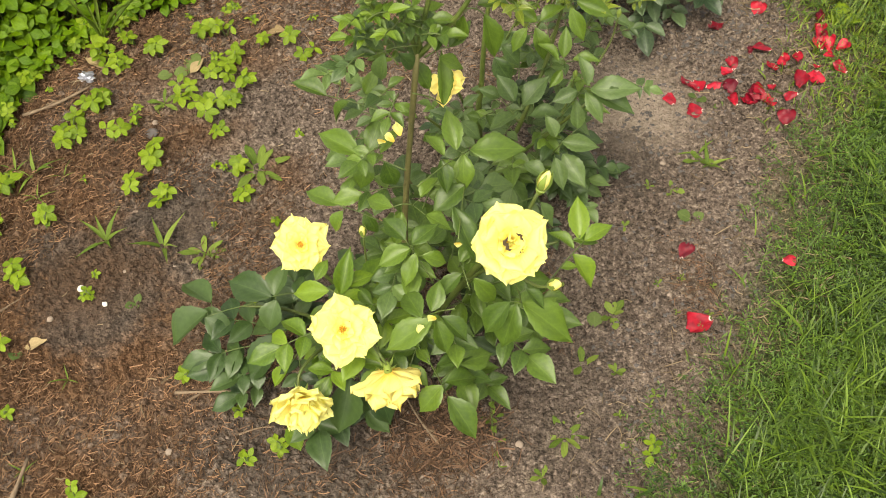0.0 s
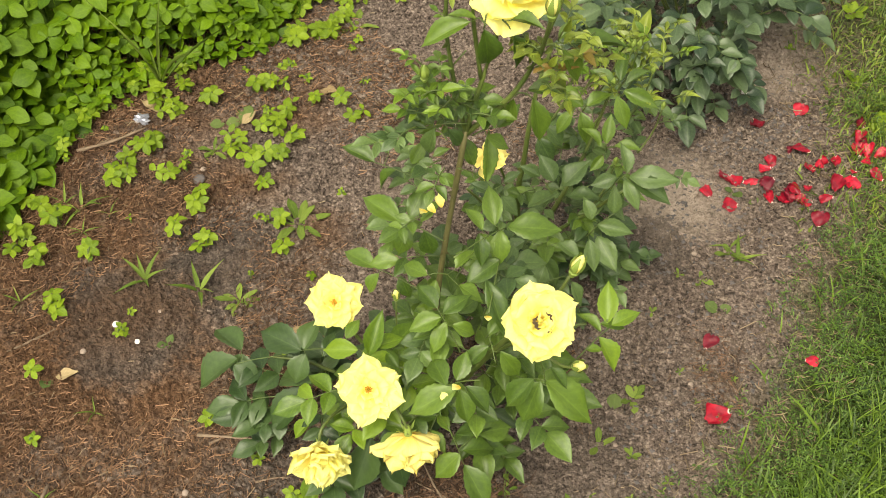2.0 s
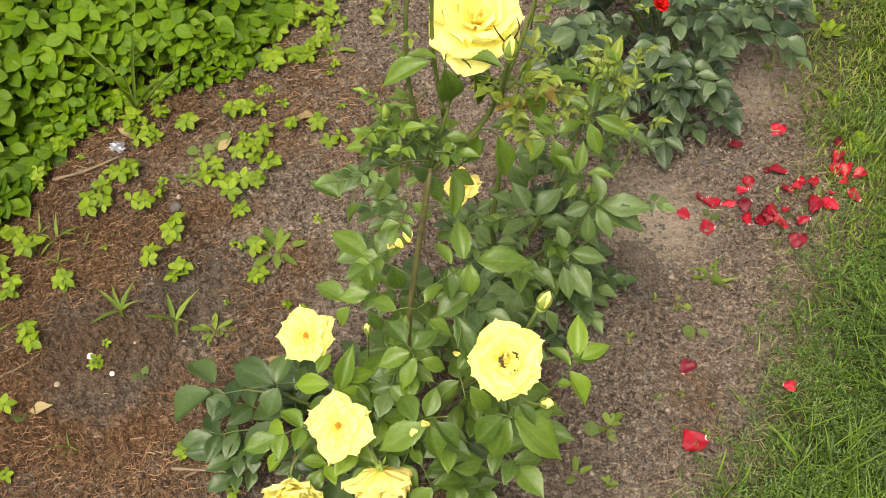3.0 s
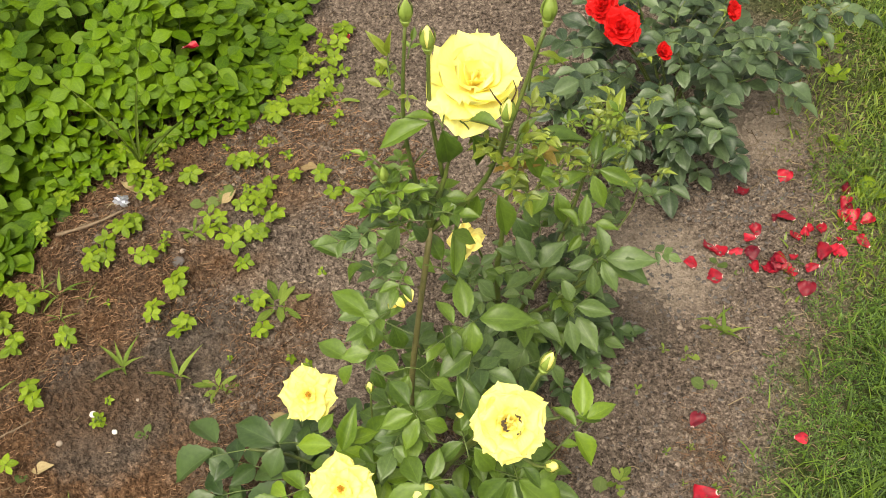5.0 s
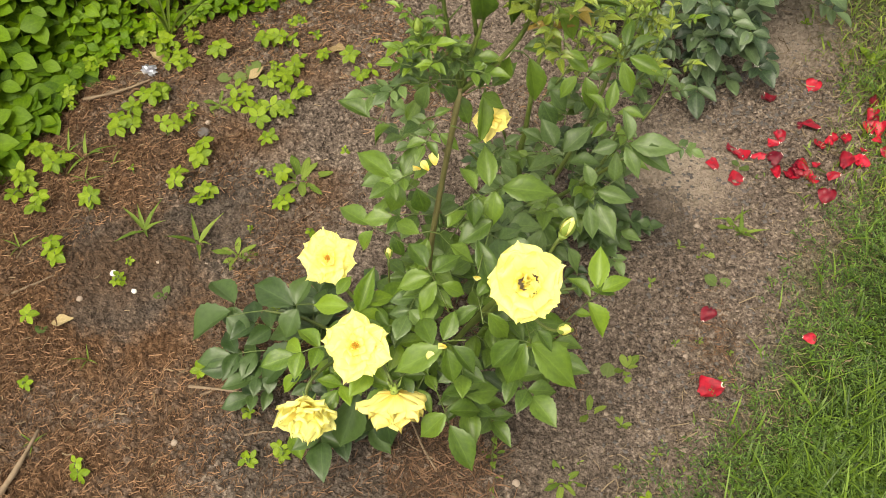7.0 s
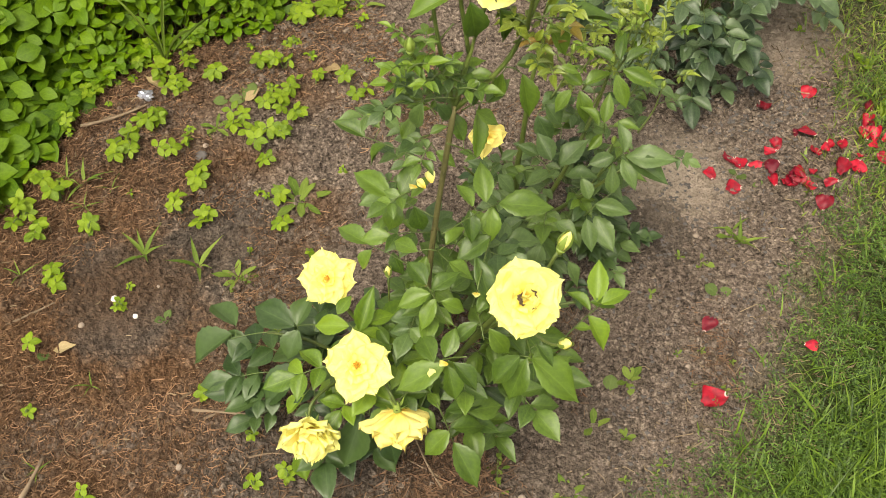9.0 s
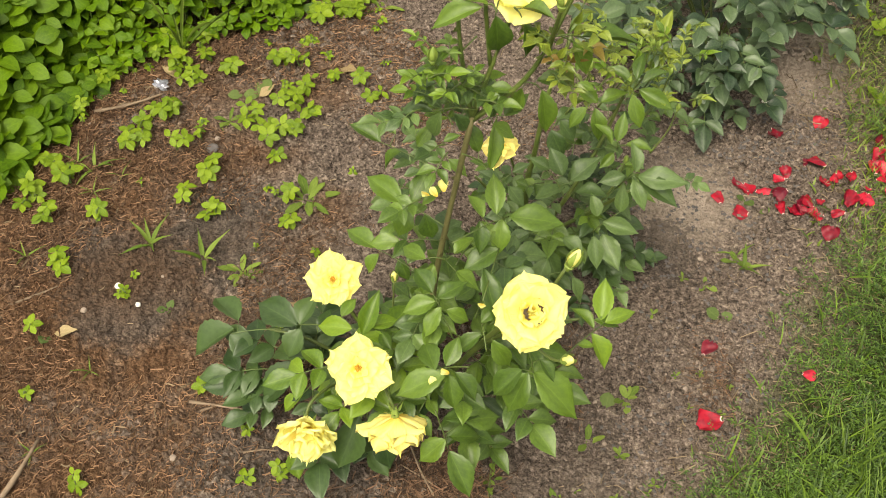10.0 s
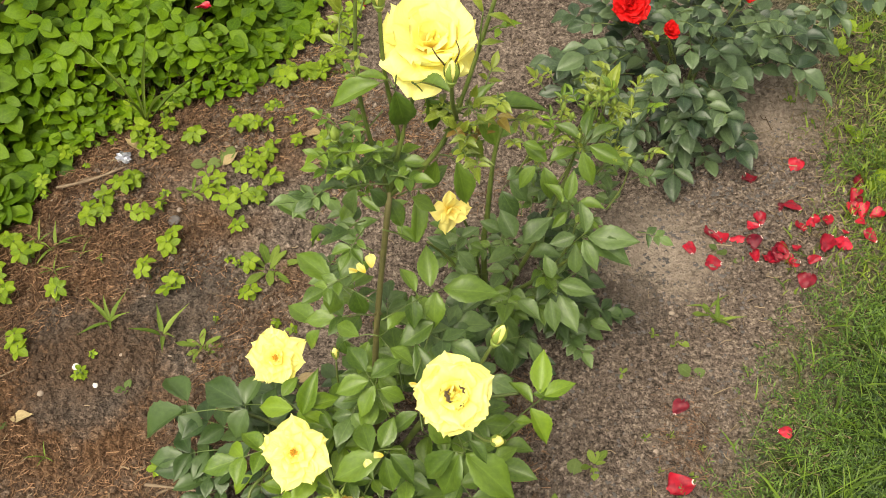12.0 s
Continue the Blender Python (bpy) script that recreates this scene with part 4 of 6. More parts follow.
for x, y, s, c in ((-0.471, 1.937, 0.040, 2), (-0.505, 1.931, 0.030, 1), (-0.557, 1.385, 0.018, 3), (0.401, 1.416, 0.028, 2), (0.481, 1.690, 0.026, 2), (0.515, 1.686, 0.022, 1), (0.19, 1.225, 0.030, 1), (-0.75, 1.325, 0.030, 1)):
    rosette(x, y, s, c, dull_blade, "round dull green leaves flat on the soil", "round_leaved_weed", "weed", 0.4)
for x, y, s, c in ((-0.614, 1.53, 0.062, 6), (-0.514, 1.50, 0.066, 5), (-0.755, 1.71, 0.065, 4), (0.459, 1.529, 0.05, 5), (0.45, 1.56, 0.04, 3)):
    rosette(x, y, s, c, [grass_leaf], "tuft of coarse grass blades in the soil", "grass_tuft", "grass tuft", 1.1, 1.5)
rosette(-0.645, 2.045, 0.25, 6, [grass_leaf], "tall tuft of grass blades standing in the ground elder", "grass_tuft", "grass tuft", 3.6, 0.24)
for x, y, s, c_ in ((0.722, 2.032, 0.016, 2), (0.799, 1.998, 0.050, 3), (0.816, 2.271, 0.040, 7), (0.870, 2.327, 0.045, 7), (0.852, 2.219, 0.040, 6), (0.819, 1.861, 0.040, 4), (0.676, 2.083, 0.016, 3)):
    rosette(x, y, s, c_, elder_small, "bright broad-leaved weed in the thin grass", "broad_leaved_weed", "weed", 0.7)
for x, y, s, c in ((-0.79, 1.72, 0.045, 6), (-0.745, 1.65, 0.040, 5), (-0.70, 1.69, 0.032, 4), (-0.83, 1.49, 0.045, 4), (-0.66, 1.25, 0.035, 4), (-0.72, 1.10, 0.035, 4)):
    rosette(x, y, s, c, [grass_leaf], "small yellowish tuft of grass among the needles", "grass_tuft", "grass tuft", 1.3)
for k in range(34):
    x, y = seed_rng.uniform(-0.85, -0.22), seed_rng.uniform(1.35, 2.25)
    if x > float(np.interp(y, ELDER_Y, ELDER_X)):
        seedling(x, y, seed_rng.uniform(0.008, 0.013), seed_rng.randrange(1, 4), 0.009, None, 0.012)
for k in range(16):
    x, y = seed_rng.uniform(0.13, 0.42), seed_rng.uniform(0.95, 1.55)
    rosette(x, y, seed_rng.uniform(0.008, 0.014), seed_rng.randrange(3, 6), long_blade, "tiny pale green weed seedling in the soil", "small_weed", "weed", 0.6, 1.6)
# a long-stalked weed under the front rose
creeper = thing("creeping_weed", "thin creeping weed with tiny pale leaves beside the rose", "weed", (0.0, 1.03, 0))
stalk("stem", [(0.0, 1.0, 0.004), (0.0, 1.08, 0.012), (0.015, 1.16, 0.03)], 0.0016, 0.001, leaf_stalk, creeper)
for k in range(12):
    p = Vector((0.001 * k, 1.0 + 0.013 * k, 0.006 + 0.002 * k))
    a = k * 2.1
    piece("leaflet", long_blade[k % 3], creeper, pointing(p, p + Vector((math.cos(a), math.sin(a), 0.4)) * 0.013, (0, 0, 1), 0, 1.7))

# ---- fallen petals ----


def crumpled_petal(seed, rows=9, cols=9):
    """A shed petal 1 long, rolled up across its width, its rim ruffled and bent over."""
    rng = random.Random(seed)
    roll, bend, wide = rng.uniform(0.5, 1.7), rng.uniform(-0.5, 1.0), rng.uniform(0.80, 1.05)
    one, two, skew = rng.uniform(0, 6), rng.uniform(0, 6), rng.uniform(-0.35, 0.35)
    verts, uv, faces = [], [], []
    for i in range(rows + 1):
        v = i / rows
        half = wide * 0.5 * (0.16 + 0.84 * math.sin(min(1.0, v * 1.2) * math.pi / 2)) * (1 if v < 0.7 else math.sqrt(max(0.05, 1 - ((v - 0.7) / 0.34) ** 2)))
        for k in range(cols + 1):
            c = k / cols * 2 - 1
            turn = roll * (c + skew * v)
            x, z = half * math.sin(turn) / roll * 1.15, half * (1 - math.cos(turn)) / roll * 1.15
            edge = max(abs(c), v) ** 3
            z += bend * 0.45 * v * v + 0.07 * edge * math.sin(c * 6 + v * 5 + one) + 0.04 * math.sin(c * 3 - v * 8 + two)
            verts.append((x, v - 0.10 * c * c + 0.05 * edge * math.sin(c * 7 + two) - 0.12 * bend * v ** 3, z))
            uv.append((0.5 + c * 0.5, v))
    for i in range(rows):
        for k in range(cols):
            a = i * (cols + 1) + k
            faces.append((a, a + 1, a + cols + 2, a + cols + 1))
    low = min(v[2] for v in verts)
    return made("petal", [(x, y - 0.5, z - low) for x, y, z in verts], faces, fallen_red, uv)


fallen_shapes = [crumpled_petal(60 + k) for k in range(10)]
petal_rng = random.Random(51)


def fallen_petal(x, y, size=0.027, z=None, lying=None):
    at_ = Vector((x, y, (height(x, y) if z is None else z) + 0.002))
    over = math.pi if petal_rng.random() < 0.25 else 0.0
    m = Matrix.Translation(at_ + Vector((0, 0, 0.42 * size if over else 0))) @ Matrix.Rotation(petal_rng.uniform(0, 6.3), 4, "Z") @ Matrix.Rotation(over + petal_rng.uniform(-0.15, 0.25), 4, "X") @ Matrix.Rotation(petal_rng.uniform(-0.35, 0.35), 4, "Y")
    if lying is not None:
        m = Matrix.Translation(at_) @ Matrix.Rotation(lying, 4, "Z") @ Matrix.Rotation(0.12, 4, "X")
    ob = piece("rose_petal", petal_rng.choice(fallen_shapes), None, m @ Matrix.Diagonal((size, size, size, 1)))
    return tagged(ob, "fallen crimson rose petal on the ground", "petal", "fallen red petals")


# petals lying on the soil, then those caught in the grass
SHED_ON_SOIL = ((0.432, 1.691, 0.025), (0.469, 1.735, 0.023), (0.491, 1.724, 0.028), (0.467, 1.658, 0.031), (0.521, 1.719, 0.026), (0.556, 1.749, 0.023), (0.573, 1.775, 0.026), (0.612, 1.802, 0.018),
                (0.640, 1.798, 0.036), (0.666, 1.915, 0.027), (0.565, 1.875, 0.027), (0.644, 1.755, 0.028), (0.673, 1.769, 0.023), (0.551, 1.716, 0.028), (0.549, 1.678, 0.026), (0.570, 1.672, 0.025),
                (0.590, 1.690, 0.033), (0.602, 1.671, 0.028), (0.617, 1.664, 0.022), (0.480, 1.722, 0.020), (0.600, 1.695, 0.026), (0.582, 1.676, 0.024))
SHED_IN_GRASS = ((0.696, 1.759, 0.023), (0.650, 1.665, 0.022), (0.627, 1.694, 0.017), (0.678, 1.695, 0.037), (0.708, 1.696, 0.026), (0.720, 1.723, 0.016), (0.631, 1.614, 0.027), (0.776, 1.862, 0.023),
                 (0.755, 1.818, 0.026), (0.746, 1.790, 0.026), (0.766, 1.782, 0.028), (0.751, 1.754, 0.020), (0.763, 1.721, 0.026), (0.661, 1.753, 0.017), (0.757, 1.800, 0.024), (0.700, 1.703, 0.020), (0.79, 1.775, 0.026))
for x, y, s in SHED_ON_SOIL:
    fallen_petal(x, y, s * 1.08)
for x, y, s in SHED_IN_GRASS:
    fallen_petal(x, y, s * 1.15, height(x, y) + 0.010)
fallen_petal(0.370, 1.347, 0.030, height(0.370, 1.347) + 0.004, -0.56)
fallen_petal(0.531, 1.290, 0.024, 0.018)
fallen_petal(0.355, 1.197, 0.044, 0.009, 1.98)
fallen_petal(-0.224, 2.439, 0.026)
fallen_petal(-0.546, 2.290, 0.034, 0.11)

# ---- stones, litter, sticks ----


def stone(name, x, y, size, mat, label, flat=0.7):
    rr = random.Random(int(1000 * x) + 7)
    bm = bmesh.new()
    bmesh.ops.create_icosphere(bm, subdivisions=2, radius=size)
    for v in bm.verts:
        v.co = v.co * (1 + 0.25 * noise.noise(v.co * (1.3 / size) + Vector((x * 9, y * 9, 0))))
        v.co.z *= flat
    me = bpy.data.meshes.new(name)
    bm.to_mesh(me)
    bm.free()
    me.materials.append(mat)
    me.shade_smooth()
    return tagged(put(new(name, me), None, Matrix.Translation((x, y, height(x, y) + size * flat * 0.75)) @ Matrix.Rotation(rr.uniform(0, 6), 4, "Z")), label, "stone")


stone("pebble", -0.652, 1.432, 0.0065, white_stone, "tiny white pebble on dark soil")
stone("pebble", -0.610, 1.392, 0.005, white_stone, "tiny white pebble on dark soil")
stone("pebble", -0.700, 1.375, 0.0055, pebble_stone, "tiny pale pebble among the needles")
stone("pebble", -0.265, 1.721, 0.008, pebble_stone, "pinkish pebble on the soil")
stone("pebble", 0.562, 1.972, 0.008, white_stone, "small pale pebble near the red rose")
stone("pebble", 0.035, 1.03, 0.0065, pebble_stone, "small brownish pebble on the soil")
stone("pebble", -0.535, 1.80, 0.006, pebble_stone, "tiny white pebble on the soil")
stone("dark_clod", -0.540, 1.772, 0.013, dark_stone, "dark lump of earth on the soil", 0.3)
for k in range(26):
    x, y = seed_rng.uniform(-0.8, 0.5), seed_rng.uniform(0.95, 2.3)
    stone("pebble", x, y, seed_rng.uniform(0.003, 0.006), pebble_stone, "tiny pale pebble on the soil")
bm = bmesh.new()
bmesh.ops.create_icosphere(bm, subdivisions=3, radius=0.017)
for v in bm.verts:
    q = v.co * 150
    v.co *= 1 + 0.7 * abs(noise.noise(q)) - 0.35 + 0.35 * noise.noise(q * 2.3)
    v.co.z *= 0.7
me = bpy.data.meshes.new("foil_scrap")
bm.to_mesh(me)
bm.free()
me.materials.append(foil)
tagged(put(new("foil_scrap", me), None, Matrix.Translation((-0.671, 1.942, 0.010))), "crumpled silvery scrap of foil on the soil", "litter")

dry_blades = [blade_mesh("blade", dry_leaf, wd, 8, 0.03, 0.4, -0.25, 0.45, 0.2, 0.05) for wd in (0.4, 0.55)]
for x, y, s, a in ((-0.635, 1.965, 0.05, 2.6), (-0.315, 2.02, 0.045, -0.4), (-0.737, 1.322, 0.04, 0.1), (-0.47, 1.925, 0.04, 0.8), (-0.30, 1.39, 0.05, 2.9), (-0.27, 1.40, 0.04, 0.4)):
    m = Matrix.Translation((x, y, height(x, y) + 0.004)) @ Matrix.Rotation(a - 1.57, 4, "Z") @ Matrix.Diagonal((s, s, s, 1))
    tagged(piece("dry_leaf", dry_blades[seed_rng.randrange(2)], None, m), "curled brown dead leaf on the soil", "dead leaf", "dead leaves")


def stick(points, r0, label):
    base_at = Vector((points[0][0], points[0][1], height(points[0][0], points[0][1])))
    verts, faces = tube([Vector((x, y, height(x, y) + r0 * 0.8 + up)) - base_at for x, y, up in points], r0, r0 * 0.5, 6, 4, 0.5)
    tagged(put(new("dead_stick", made("dead_stick", verts, faces, stick_wood)), None, Matrix.Translation(base_at)), label, "stick", "dead sticks")


stick([(-0.84, 1.375, 0), (-0.79, 1.40, 0.003), (-0.755, 1.425, 0)], 0.003, "thin dead twig on the soil")
stick([(-0.76, 0.98, 0), (-0.735, 1.04, 0.004), (-0.715, 1.12, 0)], 0.006, "stout dead stick lying on the soil")
stick([(-0.49, 1.205, 0), (-0.43, 1.195, 0.004), (-0.37, 1.185, 0)], 0.003, "thin dead twig under the rose")
stick([(-0.47, 1.19, 0), (-0.40, 1.215, 0.004), (-0.34, 1.225, 0)], 0.0025, "thin dead twig under the rose")
stick([(-0.39, 1.115, 0), (-0.35, 1.12, 0.003), (-0.31, 1.112, 0)], 0.002, "thin dead twig under the rose")
stick([(-0.79, 1.86, 0), (-0.72, 1.885, 0.006), (-0.66, 1.925, 0)], 0.004, "dead stalk lying beside the ground elder")
stick([(-0.05, 1.00, 0), (-0.10, 1.07, 0.008), (-0.13, 1.14, 0.01)], 0.0028, "old brown stalk at the foot of the rose")
stick([(-0.02, 1.02, 0), (-0.08, 1.06, 0.006), (-0.14, 1.10, 0.006)], 0.0022, "old brown stalk at the foot of the rose")
stick([(0.0, 1.33, 0.01), (0.06, 1.37, 0.02), (0.11, 1.38, 0.005)], 0.004, "bent dead twig under the roses")

# ---- the front yellow rose ----
yellow_bush = thing("rose_bush", "yellow rose bush with open pale yellow blooms and glossy leaves", "rose bush", (-0.11, 1.20, height(-0.11, 1.20)))
FOOT = (-0.115, 1.20, 0.0)
stalk("cane", [FOOT, (-0.105, 1.20, 0.20), (-0.095, 1.20, 0.39), (-0.061, 1.212, 0.663)], 0.0054, 0.0036, old_cane, yellow_bush, "brownish green old cane", 9, 6, 10)
stalk("shoot", [(-0.061, 1.212, 0.660), (-0.042, 1.21, 0.75), (-0.012, 1.235, 0.850)], 0.0034, 0.0025, green_stem, yellow_bush, "", 8, 5, 6)
stalk("shoot", [(-0.061, 1.212, 0.655), (-0.078, 1.205, 0.76), (-0.085, 1.213, 0.84), (-0.0775, 1.217, 0.955)], 0.0029, 0.002, green_stem, yellow_bush, "", 7, 5, 4)
stalk("shoot", [(-0.045, 1.21, 0.745), (-0.056, 1.212, 0.84), (-0.056, 1.21, 0.925)], 0.0028, 0.002, green_stem, yellow_bush)
stalk("shoot", [(-0.061, 1.212, 0.655), (-0.005, 1.20, 0.735), (0.025, 1.195, 0.82), (0.063, 1.206, 0.955)], 0.0034, 0.0022, green_stem, yellow_bush, "", 7, 5, 4)
stalk("shoot", [(0.018, 1.195, 0.79), (0.016, 1.15, 0.85), (0.016, 1.119, 0.905)], 0.0028, 0.002, green_stem, yellow_bush)
stalk("shoot", [(-0.078, 1.205, 0.74), (-0.10, 1.19, 0.75), (-0.11, 1.173, 0.78)], 0.0022, 0.0016, green_stem, yellow_bush)
stalk("cane", [FOOT, (-0.16, 1.17, 0.12), (-0.20, 1.14, 0.23), (-0.195, 1.075, 0.325)], 0.005, 0.0026, green_stem, yellow_bush, "", 7, 5, 6)
stalk("cane", [FOOT, (-0.17, 1.22, 0.13), (-0.225, 1.25, 0.21), (-0.247, 1.25, 0.272)], 0.004, 0.0024, green_stem, yellow_bush, "", 7, 5, 5)
stalk("cane", [FOOT, (-0.06, 1.15, 0.22), (-0.01, 1.08, 0.42), (0.012, 1.015, 0.535)], 0.0055, 0.003, green_stem, yellow_bush, "", 7, 5, 6)
stalk("cane", [(-0.01, 1.08, 0.42), (0.03, 1.06, 0.50), (0.058, 1.068, 0.562)], 0.0028, 0.002, green_stem, yellow_bush)
stalk("cane", [(-0.18, 1.155, 0.17), (-0.225, 1.11, 0.23), (-0.262, 1.06, 0.25), (-0.268, 1.035, 0.225)], 0.003, 0.002, green_stem, yellow_bush)
stalk("cane", [(-0.18, 1.155, 0.17), (-0.17, 1.10, 0.26), (-0.155, 1.05, 0.295), (-0.145, 1.035, 0.28)], 0.003, 0.002, green_stem, yellow_bush)
stalk("cane", [(-0.08, 1.17, 0.16), (-0.02, 1.14, 0.30), (0.04, 1.10, 0.40), (0.09, 1.09, 0.43)], 0.004, 0.002, green_stem, yellow_bush, "", 7, 5, 4)
stalk("cane", [FOOT, (-0.20, 1.22, 0.09), (-0.29, 1.235, 0.15), (-0.35, 1.24, 0.165)], 0.004, 0.002, green_stem, yellow_bush)
bloom(yellow_bush, (-0.247, 1.248, 0.285), (0.05, -0.50, 0.85), 0.042, yellow_petal, 1, "open pale yellow rose with an orange heart")
bloom(yellow_bush, (-0.194, 1.058, 0.343), (0.05, -0.55, 0.83), 0.044, yellow_petal, 2, "open pale yellow rose with an orange heart")
bloom(yellow_bush, (0.014, 1.005, 0.555), (0.05, -0.62, 0.78), 0.043, yellow_petal, 3, "full pale yellow rose with a dark parted heart", "parted", 0.05, False)
bloom(yellow_bush, (-0.266, 1.038, 0.220), (-0.04, -0.92, 0.14), 0.048, yellow_petal, 4, "pale yellow rose bent over on its stalk", "skirt", 0.13, False)
bloom(yellow_bush, (-0.144, 1.032, 0.268), (0.10, -0.42, -0.85), 0.050, faded_petal, 5, "fading yellow rose hanging with its calyx up", "skirt", 0.13, False)
bloom(yellow_bush, (-0.008, 1.232, 0.854), (0.10, -0.30, 0.95), 0.054, yellow_petal, 6, "large pale yellow rose on the tallest shoot", "loose", 0.01, False, 34)
for k, (p, axis, s, show, mat) in enumerate((
        ((-0.077, 1.217, 0.955), (0.05, 0, 1), 0.026, 0.2, sepal_green), ((-0.056, 1.210, 0.925), (0, 0, 1), 0.028, 0.5, yellow_petal), ((0.063, 1.206, 0.955), (0.1, 0.1, 1), 0.028, 0.2, sepal_green),
        ((0.016, 1.119, 0.905), (0.05, 0, 1), 0.026, 0.4, yellow_petal), ((-0.110, 1.173, 0.780), (0, 0, 1), 0.020, 0.1, sepal_green), ((-0.156, 1.221, 0.325), (0, 0, 1), 0.020, 0.9, yellow_petal),
        ((0.060, 1.069, 0.562), (0.35, 0.1, 1), 0.030, 0.5, yellow_petal), ((0.059, 0.984, 0.490), (0.3, -0.5, 0.8), 0.026, 0.9, yellow_petal))):
    bud(yellow_bush, p, axis, s, mat, "closed green rose bud" if mat == sepal_green else "rose bud showing yellow between its sepals", show, k)
stalk("shoot", [(-0.16, 1.19, 0.12), (-0.158, 1.21, 0.24), (-0.156, 1.221, 0.32)], 0.002, 0.0014, green_stem, yellow_bush)
for tip in (((0.010, 1.119, 0.925), (0.003, 1.117, 0.938), (-0.001, 1.118, 0.946)), ((0.020, 1.119, 0.928), (0.024, 1.118, 0.942), (0.021, 1.119, 0.954))):
    stalk("sepal", tip, 0.0010, 0.0005, dark_brown, yellow_bush, "dark curled sepal tip", 5, 4)
stalk("shoot", [(0.005, 1.035, 0.48), (0.04, 1.0, 0.475), (0.058, 0.985, 0.485)], 0.0022, 0.0016, green_stem, yellow_bush)

# ---- the yellow rose behind it ----
rear_bush = thing("rose_bush", "leafy yellow rose bush behind with one withered bloom", "rose bush", (0.06, 1.54, height(0.06, 1.54)))
FOOT = (0.055, 1.54, 0.0)
stalk("cane", [FOOT, (0.050, 1.54, 0.197), (0.055, 1.54, 0.26), (0.066, 1.545, 0.40), (0.09, 1.56, 0.50)], 0.0056, 0.003, green_stem, rear_bush, "thick green cane", 8, 5, 10)
stalk("cane", [FOOT, (0.10, 1.50, 0.12), (0.16, 1.46, 0.23), (0.20, 1.43, 0.31)], 0.005, 0.0022, green_stem, rear_bush, "", 7, 5, 5)
stalk("cane", [FOOT, (0.12, 1.55, 0.15), (0.17, 1.58, 0.27), (0.21, 1.62, 0.40)], 0.005, 0.0022, green_stem, rear_bush, "", 7, 5, 5)
stalk("cane", [FOOT, (0.06, 1.48, 0.10), (0.09, 1.43, 0.18)], 0.004, 0.002, green_stem, rear_bush)
stalk("cane", [FOOT, (0.0, 1.53, 0.16), (-0.04, 1.50, 0.25)], 0.004, 0.002, green_stem, rear_bush)
stalk("cane", [FOOT, (0.035, 1.548, 0.18), (0.008, 1.545, 0.285)], 0.003, 0.002, green_stem, rear_bush)
bloom(rear_bush, (-0.006, 1.528, 0.295), (0.45, -0.75, 0.35), 0.035, faded_petal, 9, "withered drooping yellow rose", "withered", 0.13, False)
for k, (p, s) in enumerate((((0.207, 1.62, 0.435), 0.018), ((0.185, 1.61, 0.41), 0.015), ((0.25, 1.63, 0.42), 0.016), ((0.13, 1.58, 0.42), 0.016), ((0.19, 1.47, 0.33), 0.014),
                           ((0.222, 1.60, 0.455), 0.014), ((0.235, 1.615, 0.44), 0.016), ((0.17, 1.60, 0.44), 0.013), ((0.26, 1.60, 0.40), 0.013), ((0.195, 1.585, 0.39), 0.015), ((0.275, 1.56, 0.36), 0.014))):
    bud(rear_bush, p, (0.1, 0, 1), s, sepal_green, "small closed green rose bud", 0.1, 20 + k)
    stalk("shoot", [(p[0] - 0.03, p[1] - 0.01, p[2] - 0.09), (p[0] - 0.008, p[1], p[2] - 0.05), p], 0.0018, 0.0013, green_stem, rear_bush)

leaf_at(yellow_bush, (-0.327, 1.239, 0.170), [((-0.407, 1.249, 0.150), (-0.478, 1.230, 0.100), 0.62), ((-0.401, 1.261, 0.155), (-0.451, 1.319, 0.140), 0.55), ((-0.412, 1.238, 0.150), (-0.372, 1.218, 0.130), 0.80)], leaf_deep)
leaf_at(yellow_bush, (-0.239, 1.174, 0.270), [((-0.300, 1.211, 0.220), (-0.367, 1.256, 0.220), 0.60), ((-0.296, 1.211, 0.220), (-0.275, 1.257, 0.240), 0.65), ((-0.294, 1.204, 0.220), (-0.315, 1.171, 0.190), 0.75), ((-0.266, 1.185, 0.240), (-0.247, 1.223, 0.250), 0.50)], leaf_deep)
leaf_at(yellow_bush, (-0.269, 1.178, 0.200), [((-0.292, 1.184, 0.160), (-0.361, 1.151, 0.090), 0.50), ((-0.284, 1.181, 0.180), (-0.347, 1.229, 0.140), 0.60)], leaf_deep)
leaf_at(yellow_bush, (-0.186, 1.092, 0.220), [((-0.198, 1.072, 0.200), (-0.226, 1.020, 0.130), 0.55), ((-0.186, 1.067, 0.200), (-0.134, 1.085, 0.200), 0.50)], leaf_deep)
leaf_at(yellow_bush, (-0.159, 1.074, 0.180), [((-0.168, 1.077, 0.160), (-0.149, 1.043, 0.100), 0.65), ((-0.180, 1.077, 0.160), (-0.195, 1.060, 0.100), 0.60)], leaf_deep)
leaf_at(yellow_bush, (-0.286, 1.094, 0.090), [((-0.300, 1.081, 0.080), (-0.290, 1.045, 0.050), 0.60)], leaf_mid)
leaf_at(yellow_bush, (-0.051, 1.016, 0.420), [((-0.079, 1.032, 0.380), (-0.144, 1.017, 0.340), 0.50), ((-0.075, 1.029, 0.380), (-0.064, 1.001, 0.340), 0.55), ((-0.068, 1.027, 0.390), (-0.036, 1.004, 0.360), 0.50), ((-0.092, 1.035, 0.380), (-0.111, 1.086, 0.380), 0.55), ((-0.079, 1.036, 0.390), (-0.064, 1.069, 0.410), 0.60)], leaf_dark)
